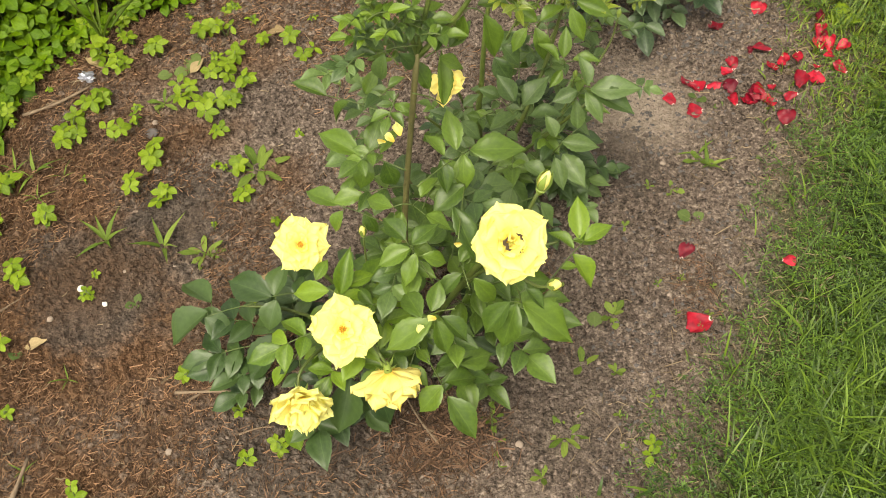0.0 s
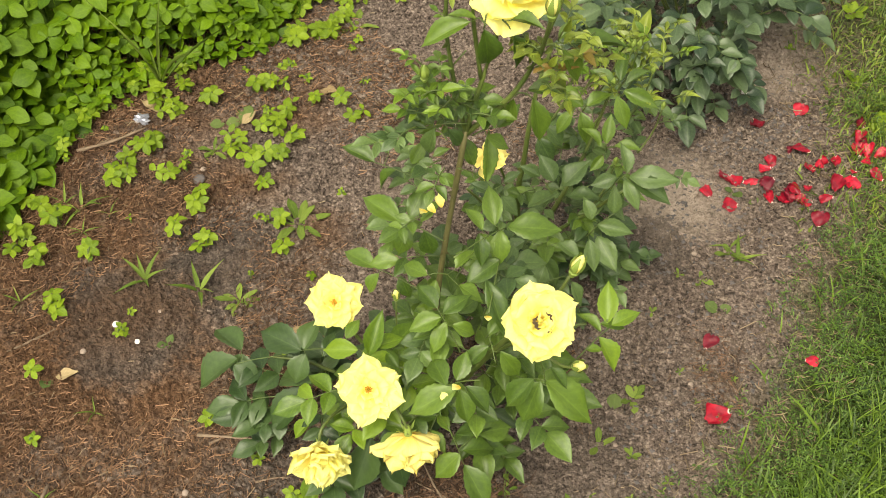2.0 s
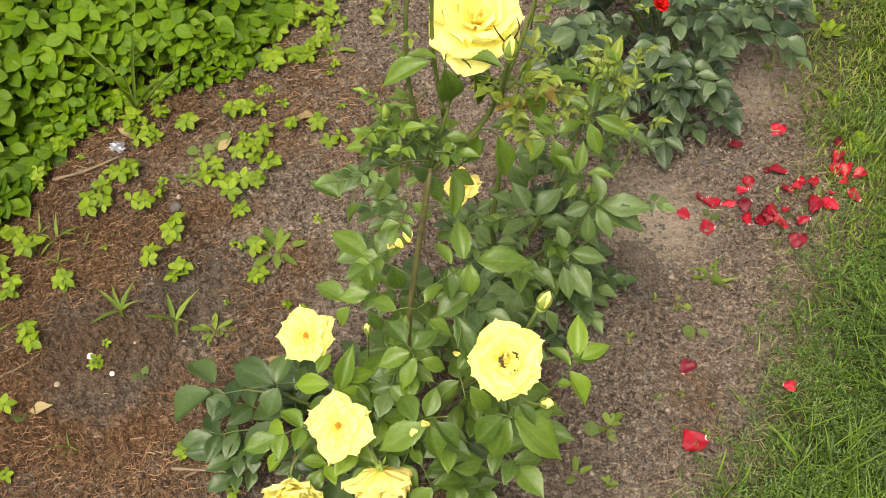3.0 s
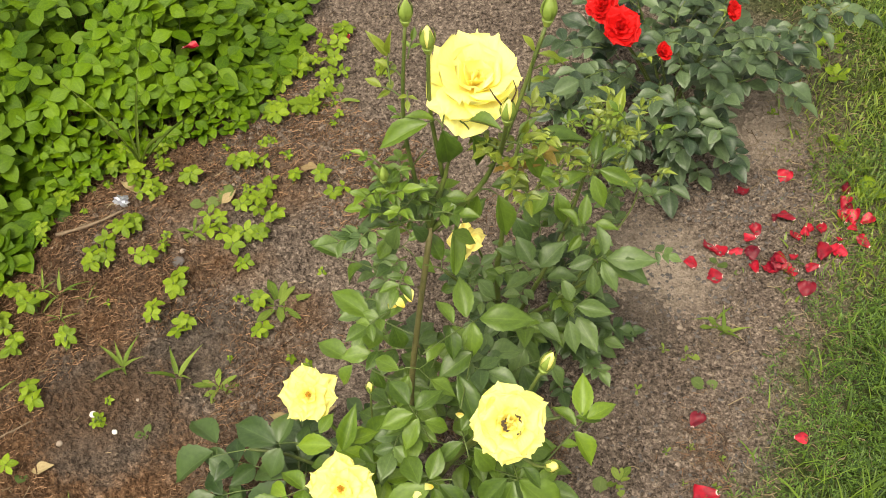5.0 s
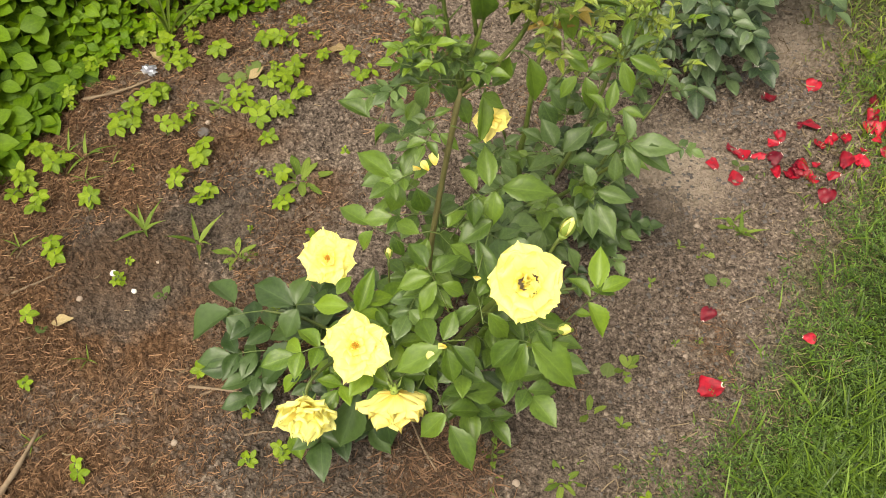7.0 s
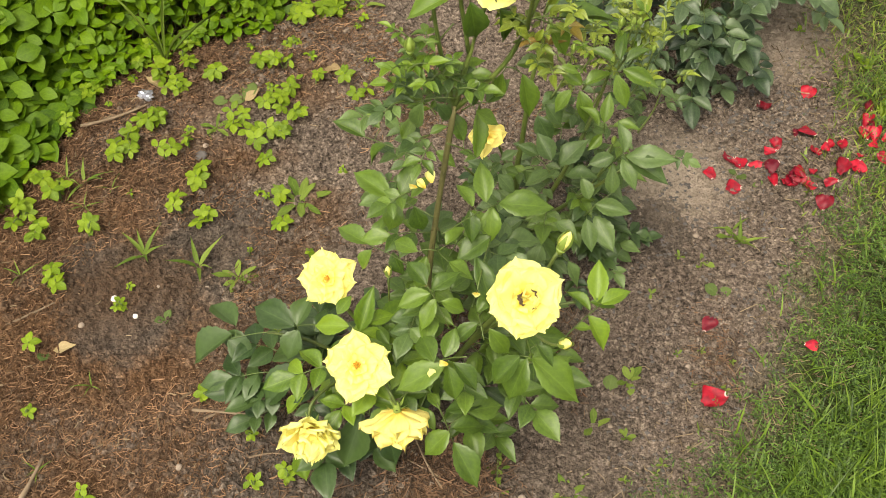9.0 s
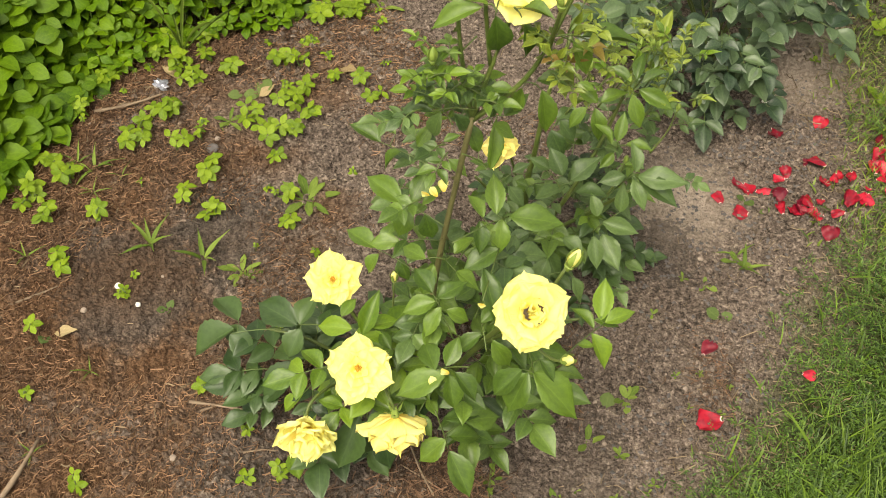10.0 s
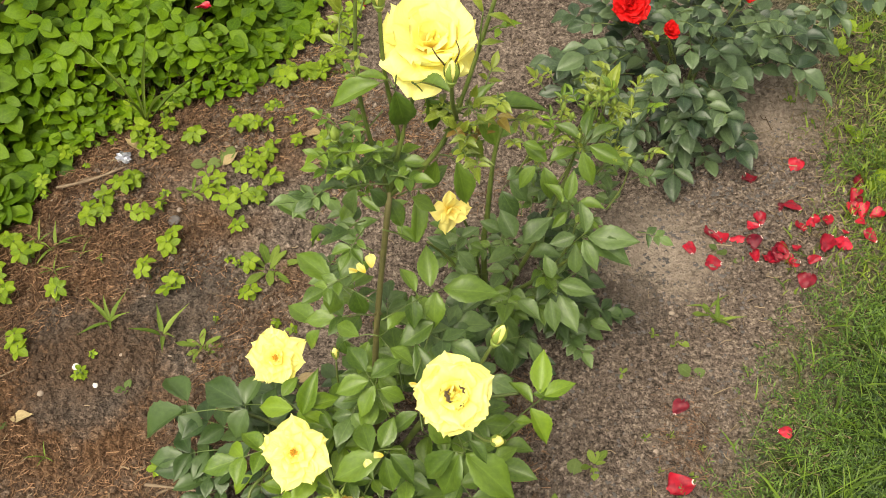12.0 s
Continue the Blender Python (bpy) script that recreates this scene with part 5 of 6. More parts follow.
leaf_at(yellow_bush, (-0.090, 1.030, 0.290), [((-0.069, 1.010, 0.220), (-0.034, 0.966, 0.170), 0.50), ((-0.074, 1.016, 0.240), (-0.110, 1.000, 0.200), 0.62), ((-0.071, 1.020, 0.240), (-0.020, 1.038, 0.220), 0.50), ((-0.079, 1.035, 0.260), (-0.028, 1.052, 0.250), 0.45), ((-0.048, 1.041, 0.250), (0.002, 1.064, 0.230), 0.60)], leaf_dark)
leaf_at(yellow_bush, (0.017, 0.986, 0.500), [((0.019, 0.985, 0.460), (-0.002, 0.961, 0.400), 0.55), ((0.025, 0.985, 0.460), (0.088, 0.961, 0.400), 0.50), ((0.012, 0.989, 0.460), (-0.023, 0.974, 0.420), 0.55), ((0.031, 0.991, 0.480), (0.052, 0.973, 0.460), 0.50)], leaf_dark)
leaf_at(yellow_bush, (0.060, 1.018, 0.440), [((0.117, 1.089, 0.430), (0.121, 1.136, 0.460), 0.50), ((0.122, 1.085, 0.430), (0.161, 1.102, 0.440), 0.50), ((0.103, 1.068, 0.430), (0.128, 1.041, 0.390), 0.50), ((0.107, 1.076, 0.430), (0.080, 1.104, 0.440), 0.45), ((0.084, 1.050, 0.430), (0.108, 1.050, 0.430), 0.50), ((0.108, 1.089, 0.430), (0.145, 1.090, 0.420), 0.40)], leaf_mid)
leaf_at(yellow_bush, (-0.150, 1.119, 0.250), [((-0.195, 1.136, 0.310), (-0.174, 1.174, 0.360), 0.42), ((-0.195, 1.136, 0.310), (-0.156, 1.128, 0.290), 0.50), ((-0.211, 1.152, 0.300), (-0.264, 1.164, 0.290), 0.55), ((-0.186, 1.143, 0.320), (-0.144, 1.157, 0.320), 0.50), ((-0.228, 1.172, 0.300), (-0.209, 1.199, 0.310), 0.55), ((-0.172, 1.133, 0.300), (-0.133, 1.113, 0.260), 0.50)], leaf_mid)
leaf_at(yellow_bush, (-0.235, 1.162, 0.200), [((-0.227, 1.151, 0.180), (-0.249, 1.108, 0.140), 0.50), ((-0.235, 1.136, 0.180), (-0.270, 1.139, 0.160), 0.50), ((-0.289, 1.142, 0.140), (-0.320, 1.126, 0.110), 0.50)], leaf_mid)
leaf_at(yellow_bush, (-0.071, 1.086, 0.380), [((-0.096, 1.108, 0.430), (-0.140, 1.098, 0.420), 0.60), ((-0.093, 1.113, 0.430), (-0.056, 1.137, 0.440), 0.60), ((-0.089, 1.107, 0.420), (-0.111, 1.079, 0.390), 0.50), ((-0.100, 1.122, 0.430), (-0.126, 1.156, 0.440), 0.60), ((-0.082, 1.102, 0.420), (-0.049, 1.099, 0.400), 0.55)], leaf_dark)
leaf_at(yellow_bush, (-0.036, 1.090, 0.460), [((-0.037, 1.136, 0.470), (-0.012, 1.080, 0.420), 0.36), ((-0.015, 1.185, 0.450), (-0.062, 1.159, 0.430), 0.60), ((-0.026, 1.187, 0.460), (-0.039, 1.217, 0.470), 0.60)], leaf_dark)
leaf_at(yellow_bush, (-0.078, 1.149, 0.500), [((-0.004, 1.215, 0.480), (0.069, 1.210, 0.480), 0.55), ((-0.013, 1.211, 0.480), (-0.017, 1.179, 0.440), 0.55), ((-0.020, 1.218, 0.480), (-0.027, 1.265, 0.510), 0.50), ((-0.043, 1.197, 0.490), (-0.040, 1.163, 0.460), 0.50), ((-0.038, 1.202, 0.490), (-0.059, 1.235, 0.500), 0.50)], leaf_dark)
leaf_at(yellow_bush, (-0.089, 1.177, 0.500), [((-0.143, 1.211, 0.500), (-0.195, 1.256, 0.510), 0.45), ((-0.132, 1.215, 0.500), (-0.110, 1.252, 0.530), 0.50), ((-0.134, 1.204, 0.500), (-0.151, 1.187, 0.460), 0.60), ((-0.118, 1.210, 0.500), (-0.088, 1.236, 0.520), 0.50), ((-0.114, 1.196, 0.500), (-0.103, 1.182, 0.460), 0.60)], leaf_dark)
leaf_at(yellow_bush, (-0.117, 1.212, 0.350), [((-0.186, 1.267, 0.340), (-0.231, 1.302, 0.340), 0.55), ((-0.178, 1.274, 0.340), (-0.158, 1.302, 0.360), 0.55), ((-0.180, 1.256, 0.340), (-0.199, 1.244, 0.310), 0.60), ((-0.157, 1.253, 0.350), (-0.121, 1.263, 0.350), 0.60), ((-0.149, 1.243, 0.350), (-0.137, 1.221, 0.320), 0.55)], leaf_dark)
leaf_at(yellow_bush, (-0.071, 1.190, 0.620), [((-0.034, 1.212, 0.572), (-0.030, 1.247, 0.630), 0.34), ((-0.050, 1.214, 0.600), (-0.067, 1.227, 0.640), 0.50)], leaf_dark)
leaf_at(yellow_bush, (-0.088, 1.218, 0.550), [((-0.175, 1.263, 0.560), (-0.218, 1.287, 0.570), 0.50), ((-0.156, 1.269, 0.570), (-0.178, 1.289, 0.580), 0.50), ((-0.149, 1.248, 0.560), (-0.176, 1.247, 0.530), 0.55), ((-0.127, 1.248, 0.570), (-0.109, 1.263, 0.600), 0.50)], leaf_dark)
leaf_at(yellow_bush, (-0.085, 1.170, 0.440), [((-0.111, 1.170, 0.440), (-0.145, 1.198, 0.430), 0.50), ((-0.071, 1.151, 0.440), (-0.038, 1.139, 0.420), 0.60), ((-0.074, 1.171, 0.450), (-0.048, 1.201, 0.460), 0.50), ((-0.100, 1.169, 0.430), (-0.115, 1.136, 0.400), 0.50)], leaf_dark)
leaf_at(yellow_bush, (-0.028, 1.054, 0.400), [((-0.035, 1.081, 0.400), (-0.071, 1.064, 0.380), 0.50), ((-0.021, 1.072, 0.400), (0.006, 1.055, 0.360), 0.50), ((-0.035, 1.091, 0.410), (-0.013, 1.112, 0.430), 0.50)], leaf_dark)
leaf_at(yellow_bush, (0.012, 1.172, 0.820), [((0.050, 1.188, 0.810), (0.118, 1.200, 0.800), 0.40), ((0.040, 1.180, 0.810), (0.062, 1.171, 0.770), 0.45), ((0.038, 1.195, 0.810), (0.056, 1.208, 0.830), 0.40)], leaf_dark)
leaf_at(yellow_bush, (-0.044, 1.175, 0.850), [((-0.060, 1.194, 0.840), (-0.116, 1.185, 0.820), 0.42), ((-0.053, 1.199, 0.840), (-0.084, 1.196, 0.850), 0.40)], leaf_dark)
leaf_at(yellow_bush, (-0.040, 1.194, 0.860), [((-0.045, 1.193, 0.830), (-0.034, 1.193, 0.770), 0.50)], leaf_dark)
leaf_at(yellow_bush, (-0.026, 1.183, 0.850), [((-0.017, 1.182, 0.850), (0.016, 1.159, 0.860), 0.40), ((-0.013, 1.193, 0.820), (0.001, 1.192, 0.770), 0.55)], leaf_dark)
leaf_at(yellow_bush, (-0.062, 1.218, 0.780), [((-0.106, 1.224, 0.720), (-0.143, 1.233, 0.700), 0.40), ((-0.102, 1.205, 0.730), (-0.123, 1.213, 0.750), 0.45), ((-0.106, 1.216, 0.710), (-0.141, 1.216, 0.680), 0.45), ((-0.090, 1.219, 0.710), (-0.079, 1.206, 0.680), 0.50), ((-0.086, 1.222, 0.730), (-0.064, 1.217, 0.710), 0.50), ((-0.098, 1.221, 0.740), (-0.111, 1.220, 0.760), 0.45)], leaf_dusk)
leaf_at(yellow_bush, (-0.059, 1.205, 0.680), [((-0.099, 1.217, 0.670), (-0.124, 1.228, 0.690), 0.45), ((-0.099, 1.208, 0.670), (-0.111, 1.201, 0.630), 0.50), ((-0.109, 1.209, 0.670), (-0.153, 1.220, 0.660), 0.42), ((-0.083, 1.207, 0.670), (-0.064, 1.206, 0.640), 0.50)], leaf_dusk)
leaf_at(yellow_bush, (-0.053, 1.215, 0.650), [((-0.023, 1.217, 0.660), (0.006, 1.237, 0.680), 0.55), ((-0.036, 1.213, 0.650), (-0.006, 1.211, 0.630), 0.55), ((-0.039, 1.213, 0.660), (-0.025, 1.229, 0.690), 0.50)], leaf_dark)
leaf_at(yellow_bush, (-0.003, 1.212, 0.720), [((0.010, 1.215, 0.720), (0.049, 1.212, 0.720), 0.55), ((0.017, 1.211, 0.710), (0.030, 1.199, 0.650), 0.42), ((-0.006, 1.213, 0.710), (-0.013, 1.211, 0.670), 0.50)], leaf_dark)
leaf_at(yellow_bush, (0.025, 1.182, 0.790), [((0.027, 1.166, 0.780), (0.050, 1.165, 0.760), 0.70), ((0.019, 1.178, 0.790), (0.006, 1.176, 0.810), 0.50)], young_leaf)
leaf_at(yellow_bush, (0.031, 1.159, 0.840), [((0.036, 1.154, 0.840), (0.055, 1.148, 0.860), 0.36), ((0.040, 1.153, 0.830), (0.062, 1.152, 0.820), 0.36), ((0.032, 1.159, 0.820), (0.023, 1.159, 0.800), 0.40), ((0.035, 1.149, 0.860), (0.040, 1.143, 0.880), 0.40)], young_leaf)
leaf_at(yellow_bush, (0.042, 1.167, 0.900), [((0.046, 1.166, 0.950), (0.036, 1.167, 0.970), 0.40), ((0.050, 1.174, 0.940), (0.080, 1.173, 0.930), 0.25), ((0.043, 1.180, 0.900), (0.067, 1.187, 0.900), 0.30)], young_leaf)
leaf_at(yellow_bush, (-0.096, 1.187, 0.900), [((-0.098, 1.233, 0.900), (-0.116, 1.237, 0.930), 0.30), ((-0.095, 1.224, 0.910), (-0.093, 1.222, 0.940), 0.25), ((-0.092, 1.223, 0.900), (-0.111, 1.226, 0.880), 0.35)], young_leaf)
leaf_at(rear_bush, (0.163, 1.440, 0.273), [((0.202, 1.420, 0.351), (0.274, 1.400, 0.363), 0.50), ((0.204, 1.420, 0.345), (0.268, 1.390, 0.321), 0.45), ((0.198, 1.420, 0.360), (0.194, 1.450, 0.396), 0.50), ((0.196, 1.420, 0.345), (0.216, 1.380, 0.319), 0.50), ((0.185, 1.430, 0.341), (0.146, 1.420, 0.333), 0.60)], leaf_dusk)
leaf_at(rear_bush, (0.149, 1.420, 0.214), [((0.164, 1.420, 0.242), (0.219, 1.400, 0.244), 0.50), ((0.167, 1.420, 0.214), (0.197, 1.370, 0.183), 0.55), ((0.154, 1.420, 0.255), (0.144, 1.440, 0.286), 0.60), ((0.152, 1.410, 0.219), (0.161, 1.370, 0.183), 0.50), ((0.188, 1.420, 0.268), (0.189, 1.440, 0.311), 0.50)], leaf_dusk)
leaf_at(rear_bush, (0.104, 1.460, 0.251), [((0.111, 1.470, 0.280), (0.155, 1.500, 0.312), 0.60), ((0.103, 1.470, 0.267), (0.053, 1.450, 0.256), 0.60), ((0.097, 1.470, 0.293), (0.074, 1.500, 0.325), 0.65), ((0.120, 1.460, 0.264), (0.172, 1.450, 0.275), 0.60), ((0.075, 1.480, 0.295), (0.043, 1.490, 0.310), 0.60)], leaf_dusk)
leaf_at(rear_bush, (0.078, 1.420, 0.201), [((0.050, 1.400, 0.197), (0.022, 1.360, 0.160), 0.60), ((0.077, 1.400, 0.197), (0.099, 1.360, 0.160), 0.60), ((0.103, 1.410, 0.213), (0.137, 1.380, 0.206), 0.60), ((0.049, 1.410, 0.220), (0.013, 1.390, 0.209), 0.60), ((0.080, 1.380, 0.193), (0.058, 1.340, 0.157), 0.60)], leaf_dusk)
leaf_at(rear_bush, (0.111, 1.360, 0.189), [((0.119, 1.350, 0.187), (0.139, 1.330, 0.147), 0.50), ((0.056, 1.340, 0.186), (0.020, 1.310, 0.167), 0.60), ((0.073, 1.340, 0.200), (0.088, 1.310, 0.152), 0.50)], leaf_dusk)
leaf_at(rear_bush, (0.180, 1.500, 0.325), [((0.170, 1.500, 0.337), (0.144, 1.530, 0.357), 0.50), ((0.178, 1.500, 0.343), (0.186, 1.530, 0.380), 0.45), ((0.192, 1.500, 0.337), (0.234, 1.490, 0.340), 0.50), ((0.176, 1.500, 0.318), (0.154, 1.480, 0.301), 0.50)], leaf_dark)
leaf_at(rear_bush, (0.087, 1.560, 0.316), [((0.091, 1.560, 0.328), (0.119, 1.540, 0.297), 0.60), ((0.086, 1.560, 0.328), (0.119, 1.580, 0.334), 0.60), ((0.078, 1.550, 0.313), (0.102, 1.530, 0.269), 0.60)], leaf_dusk)
leaf_at(rear_bush, (0.143, 1.560, 0.369), [((0.147, 1.560, 0.368), (0.109, 1.580, 0.389), 0.50), ((0.152, 1.560, 0.368), (0.194, 1.580, 0.383), 0.50), ((0.142, 1.550, 0.366), (0.154, 1.520, 0.320), 0.50), ((0.129, 1.550, 0.367), (0.101, 1.530, 0.339), 0.50)], leaf_dark)
leaf_at(rear_bush, (0.203, 1.580, 0.382), [((0.197, 1.580, 0.395), (0.159, 1.600, 0.415), 0.45), ((0.206, 1.580, 0.400), (0.214, 1.620, 0.429), 0.40), ((0.212, 1.580, 0.381), (0.266, 1.550, 0.369), 0.45), ((0.215, 1.580, 0.393), (0.257, 1.600, 0.408), 0.40), ((0.201, 1.570, 0.379), (0.219, 1.540, 0.333), 0.45)], leaf_dark)
leaf_at(rear_bush, (0.240, 1.640, 0.415), [((0.235, 1.640, 0.421), (0.205, 1.660, 0.441), 0.40), ((0.239, 1.640, 0.427), (0.238, 1.680, 0.457), 0.35), ((0.244, 1.640, 0.427), (0.260, 1.680, 0.467), 0.35), ((0.241, 1.640, 0.409), (0.209, 1.640, 0.405), 0.40), ((0.250, 1.640, 0.408), (0.276, 1.640, 0.412), 0.40)], young_leaf)
leaf_at(rear_bush, (0.106, 1.560, 0.420), [((0.101, 1.560, 0.433), (0.067, 1.570, 0.414), 0.50), ((0.110, 1.560, 0.408), (0.140, 1.550, 0.403), 0.45), ((0.107, 1.570, 0.423), (0.122, 1.600, 0.441), 0.45)], leaf_dark)
leaf_at(rear_bush, (0.006, 1.450, 0.304), [((-0.003, 1.450, 0.291), (-0.037, 1.460, 0.309), 0.50), ((0.010, 1.440, 0.295), (0.039, 1.420, 0.269), 0.60), ((0.016, 1.460, 0.305), (0.043, 1.470, 0.318), 0.50)], leaf_dusk)
leaf_at(rear_bush, (-0.103, 1.500, 0.314), [((-0.111, 1.500, 0.320), (-0.142, 1.520, 0.337), 0.50), ((-0.094, 1.500, 0.326), (-0.067, 1.510, 0.335), 0.50), ((-0.116, 1.500, 0.301), (-0.156, 1.480, 0.296), 0.55), ((-0.085, 1.490, 0.298), (-0.054, 1.470, 0.281), 0.50)], leaf_dark)


fill_rng = random.Random(61)


def fill(bush, count, middle, spread, reach, sizes, mats, lean=(0, 0), rise=(-0.1, 0.35), pairs=2, wide=0.59):
    """Leaves that grow outwards all round a stretch of cane from middle[0] to middle[1]."""
    low, high = Vector(middle[0]), Vector(middle[1])
    for _ in range(count):
        v, a = fill_rng.random(), fill_rng.uniform(0, 6.3)
        p = low.lerp(high, v) + Vector((math.cos(a), math.sin(a), 0)) * fill_rng.uniform(*reach) * (1.25 - 0.5 * v)
        p += Vector([fill_rng.uniform(-e, e) for e in spread])
        way = (math.cos(a) + lean[0], math.sin(a) + lean[1], fill_rng.uniform(*rise))
        wild_leaf(bush, p, way, fill_rng.uniform(*sizes), fill_rng.choice(mats), fill_rng, pairs, wide)


# smaller leaves that fill the two bushes round their canes, clear of the shed petals
KEPT_CLEAR.append((Vector((-0.095, 1.207, 0.525)), Vector((0.0, -0.7, 0.71)), 0.0, 0.30))
KEPT_CLEAR.append((Vector((-0.085, 1.018, 0.385)), Vector((0.0, -0.7, 0.71)), 0.0, 0.30))
NONE = (0.0, 0.0, 0.0)
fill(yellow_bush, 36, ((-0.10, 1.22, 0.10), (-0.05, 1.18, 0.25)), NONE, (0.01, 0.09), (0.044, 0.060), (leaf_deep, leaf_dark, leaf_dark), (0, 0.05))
fill(yellow_bush, 26, ((-0.08, 1.14, 0.22), (-0.04, 1.12, 0.33)), NONE, (0.01, 0.10), (0.044, 0.058), (leaf_dark,), (0, 0.0), (-0.2, 0.2))
fill(yellow_bush, 18, ((-0.10, 1.21, 0.28), (-0.07, 1.22, 0.42)), NONE, (0.02, 0.09), (0.042, 0.056), (leaf_dark, leaf_dusk), (0, 0), (-0.2, 0.2))
fill(yellow_bush, 10, ((-0.085, 1.215, 0.50), (-0.080, 1.215, 0.66)), NONE, (0.02, 0.04), (0.024, 0.036), (leaf_dark, leaf_dusk), (0, 0.1), (0.0, 0.3))
fill(yellow_bush, 20, ((-0.10, 1.21, 0.56), (-0.09, 1.21, 0.72)), (0.02, 0.02, 0.0), (0.01, 0.04), (0.022, 0.034), (leaf_dark, leaf_dusk, leaf_mid), (-0.1, 0), (0.0, 0.5), 2, 0.5)
fill(yellow_bush, 26, ((0.035, 1.19, 0.76), (0.045, 1.19, 0.85)), (0.03, 0.03, 0.02), (0.0, 0.02), (0.014, 0.026), (young_leaf, young_leaf, bronze_leaf), (0, 0), (0.2, 0.9), 2, 0.42)
fill(yellow_bush, 7, ((-0.080, 1.206, 0.80), (-0.078, 1.216, 0.93)), NONE, (0.002, 0.006), (0.016, 0.026), (leaf_mid, young_leaf), (0, 0), (0.2, 0.9), 1, 0.42)
fill(yellow_bush, 8, ((0.030, 1.196, 0.84), (0.060, 1.205, 0.94)), NONE, (0.002, 0.006), (0.016, 0.028), (leaf_mid, young_leaf, bronze_leaf), (0, 0), (0.2, 0.9), 1, 0.42)
fill(yellow_bush, 12, ((-0.09, 1.20, 0.70), (-0.10, 1.18, 0.78)), (0.03, 0.03, 0.0), (0.0, 0.02), (0.016, 0.026), (leaf_dark, leaf_mid), (0, 0), (0.1, 0.7), 2, 0.45)
fill(yellow_bush, 12, ((-0.18, 1.13, 0.24), (-0.17, 1.13, 0.31)), (0.05, 0.03, 0.01), (0.0, 0.02), (0.046, 0.060), (leaf_mid,), (0, -0.1), (-0.1, 0.3))
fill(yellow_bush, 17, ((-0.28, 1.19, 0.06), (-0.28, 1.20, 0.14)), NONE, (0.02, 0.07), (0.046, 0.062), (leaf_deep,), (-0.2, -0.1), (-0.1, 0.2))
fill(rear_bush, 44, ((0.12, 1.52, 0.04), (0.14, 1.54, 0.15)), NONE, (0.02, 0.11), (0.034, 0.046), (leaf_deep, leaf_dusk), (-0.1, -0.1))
fill(rear_bush, 26, ((0.10, 1.53, 0.12), (0.12, 1.55, 0.23)), NONE, (0.01, 0.11), (0.032, 0.048), (leaf_deep, leaf_dusk, leaf_dark), (0, 0), (-0.1, 0.3))
fill(rear_bush, 20, ((0.20, 1.61, 0.18), (0.20, 1.63, 0.29)), (0.08, 0.05, 0.02), (0.0, 0.04), (0.028, 0.038), (leaf_dusk, leaf_dusk, leaf_dark), (0, 0), (0.0, 0.4), 2, 0.52)
fill(rear_bush, 46, ((0.20, 1.63, 0.34), (0.22, 1.64, 0.44)), (0.07, 0.05, 0.02), (0.0, 0.03), (0.016, 0.027), (young_leaf, young_leaf, leaf_mid), (0, 0), (0.4, 1.3), 2, 0.36)

# ---- the red rose ----
red_bush = thing("rose_bush", "red rose bush with bluish green rounded leaves", "rose bush", (0.46, 2.10, height(0.46, 2.10)))
FOOT = Vector((0.46, 2.10, 0.0))
red_rng = random.Random(71)
for x, y, z in ((0.318, 2.005, 0.315), (0.295, 2.07, 0.32), (0.538, 2.08, 0.285), (0.380, 1.925, 0.315), (0.66, 2.06, 0.27), (0.47, 1.98, 0.28), (0.54, 2.22, 0.33), (0.36, 2.18, 0.33), (0.57, 1.97, 0.22), (0.76, 2.05, 0.32)):
    end = Vector((x, y, z))
    stalk("cane", [FOOT, FOOT.lerp(end, 0.5) + Vector((0, 0, 0.02)), end], 0.0032, 0.0015, green_stem, red_bush, "", 7, 5, 5)
KEPT_CLEAR.append((Vector((0.645, 2.095, 0.02)), Vector((-0.285, -0.73, 0.62)), 0.008, 0.40))
BLOOMS = ((0.318, 2.005, 0.328), (0.295, 2.07, 0.33), (0.538, 2.08, 0.298), (0.380, 1.925, 0.328))
for k in range(124):
    a = red_rng.uniform(0, 6.3)
    f_ = red_rng.random() ** 0.55
    rise = red_rng.random() ** 0.8
    p = Vector((0.435 + math.cos(a) * 0.185 * f_, 2.06 + math.sin(a) * 0.18 * f_, 0.05 + 0.27 * rise * (1.12 - 0.45 * f_)))
    way = Vector((math.cos(a), math.sin(a) + 0.05, red_rng.uniform(-0.1, 0.4)))
    if min((p + way * 0.05 - Vector(q)).length for q in BLOOMS) < 0.075 and p.z > 0.2:
        continue
    wild_leaf(red_bush, p, way, red_rng.uniform(0.042, 0.062), leaf_blue, red_rng, 2, 0.60)
for k in range(44):
    a = red_rng.uniform(0, 6.3)
    p = Vector((0.44 + red_rng.uniform(-0.11, 0.13), 2.07 + red_rng.uniform(-0.09, 0.11), red_rng.uniform(0.22, 0.31)))
    way = Vector((math.cos(a), math.sin(a), red_rng.uniform(0.0, 0.5)))
    if min((p + way * 0.05 - Vector(q)).length for q in BLOOMS) > 0.07:
        wild_leaf(red_bush, p, way, red_rng.uniform(0.030, 0.042), leaf_blue, red_rng, 2, 0.60)
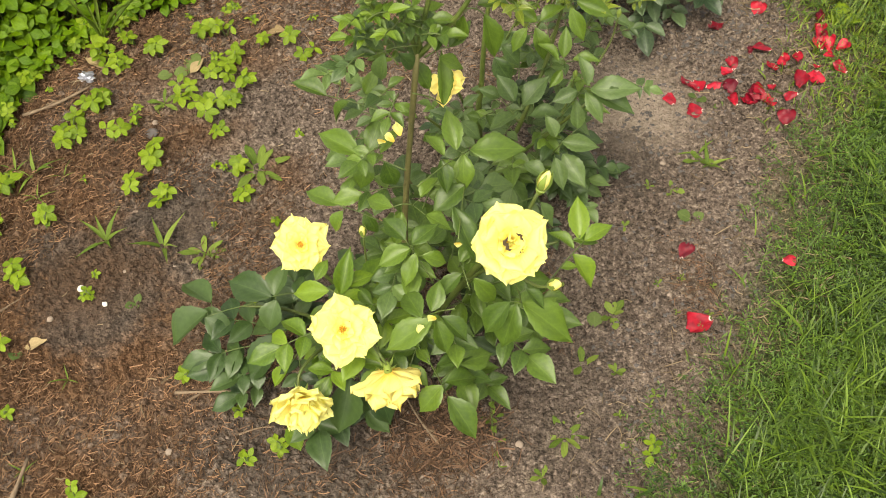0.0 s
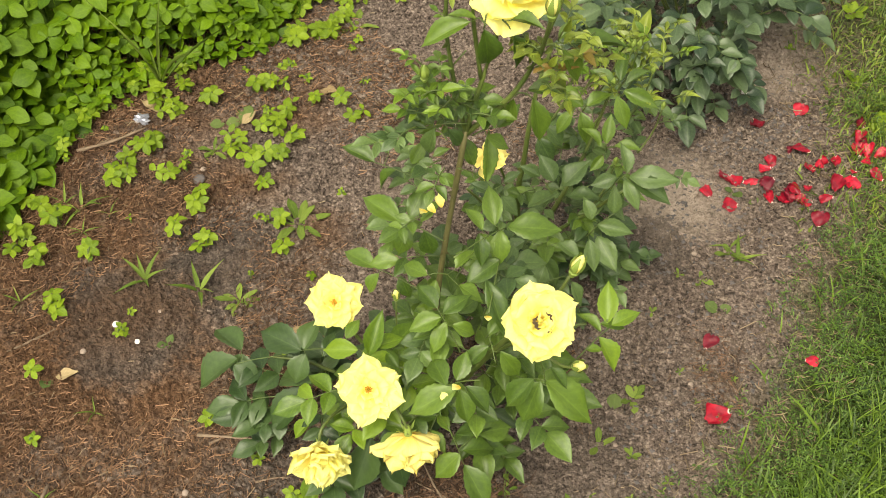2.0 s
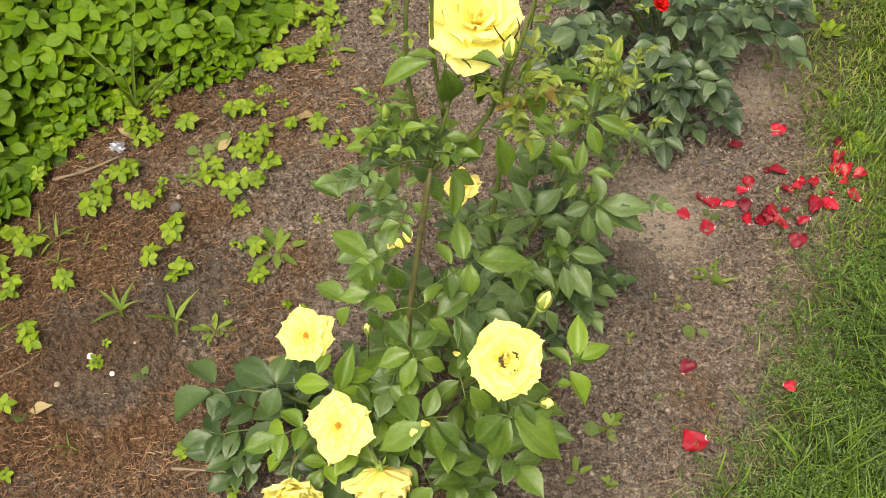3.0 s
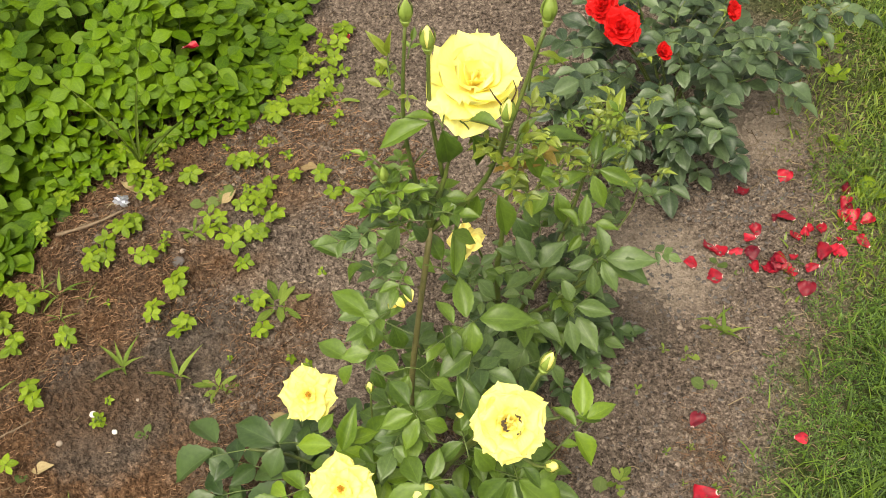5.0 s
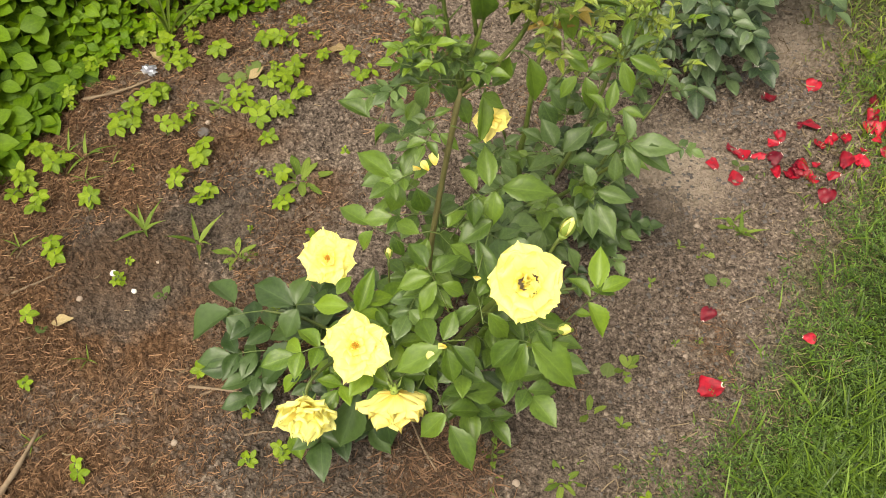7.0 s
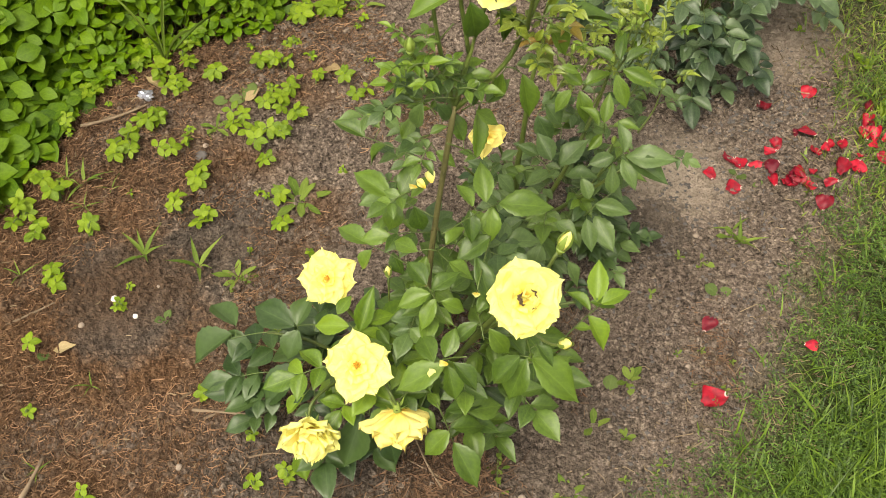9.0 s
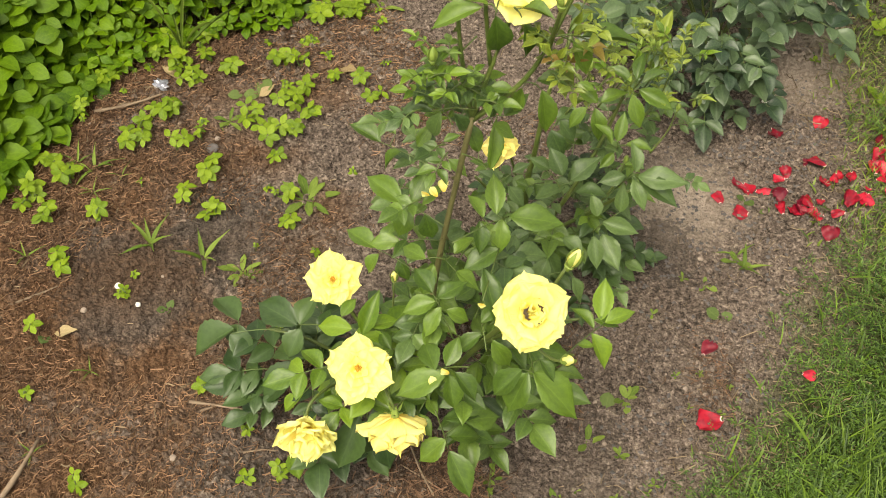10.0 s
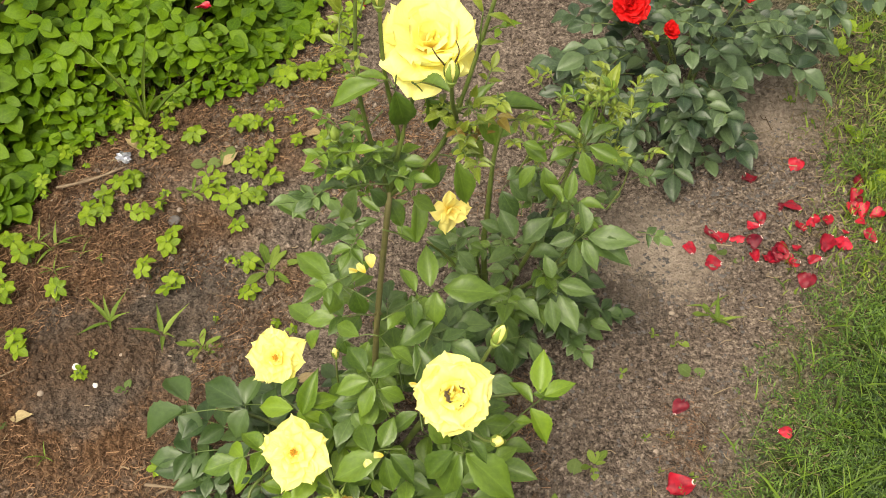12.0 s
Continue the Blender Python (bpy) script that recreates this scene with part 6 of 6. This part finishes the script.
for x, y, z, ax, ay in ((0.44, 1.95, 0.05, -0.2, -1), (0.47, 1.95, 0.04, 0.3, -1), (0.53, 1.95, 0.09, 0.5, -1), (0.57, 1.97, 0.13, 0.6, -0.8), (0.38, 1.95, 0.10, -0.6, -0.8), (0.65, 2.06, 0.20, 0.9, -0.2),
                        (0.65, 2.02, 0.14, 0.7, -0.6), (0.68, 2.06, 0.29, 0.5, -0.8), (0.74, 2.06, 0.31, 0.8, -0.6), (0.72, 2.08, 0.29, 0.9, 0.4), (0.49, 1.93, 0.16, 0.1, -1), (0.42, 1.92, 0.16, -0.2, -1)):
    wild_leaf(red_bush, (x, y, z), (ax, ay, 0.0), 0.044, leaf_blue, red_rng, 2, 0.60)
for k in range(15):
    v = red_rng.random()
    p = Vector((0.55 + 0.17 * v, 2.07 + red_rng.uniform(-0.04, 0.05), 0.20 + 0.10 * v + red_rng.uniform(-0.04, 0.03)))
    a = red_rng.uniform(-2.6, 1.4)
    wild_leaf(red_bush, p, (math.cos(a), math.sin(a), red_rng.uniform(-0.1, 0.25)), red_rng.uniform(0.036, 0.046), leaf_blue, red_rng, 2, 0.60)
wild_leaf(red_bush, (0.365, 1.935, 0.31), (-0.5, -0.4, 0.5), 0.026, young_leaf, red_rng, 1, 0.6)
bloom(red_bush, BLOOMS[0], (-0.05, -0.60, 0.80), 0.038, red_petal, 11, "open bright red rose", "full", 0.03, False)
bloom(red_bush, BLOOMS[1], (-0.4, -0.45, 0.75), 0.032, red_petal, 12, "bright red rose half hidden by leaves", "full", 0.03, False)
bloom(red_bush, BLOOMS[2], (0.6, -0.45, 0.5), 0.025, red_petal, 13, "small bright red rose among leaves", "cup", 0.03, False)
bloom(red_bush, BLOOMS[3], (0.3, -0.4, 0.8), 0.020, red_petal, 14, "small half-open red rose", "cup", 0.03, False)

# petals shed by the yellow blooms and caught in the leaves
shed = [petal_mesh("petal", yellow_petal, 0.8, 0.4, 0.2, 0.05, 80 + k) for k in range(2)]
for x, y, z, s, a in ((-0.099, 1.204, 0.525, 0.015, 1.0), (-0.110, 1.212, 0.520, 0.015, 2.4), (-0.093, 1.015, 0.370, 0.015, 0.4), (-0.075, 1.020, 0.400, 0.015, 2.2), (-0.037, 1.085, 0.460, 0.014, 3.0), (-0.091, 1.208, 0.530, 0.018, 0.2)):
    m = Matrix.Translation((x, y, z)) @ Matrix.Rotation(a, 4, "Z") @ Matrix.Rotation(0.4, 4, "X") @ Matrix.Diagonal((s, s, s, 1))
    tagged(piece("rose_petal", shed[int(a) % 2], None, m), "pale yellow rose petal caught on the leaves", "petal", "shed yellow petals")
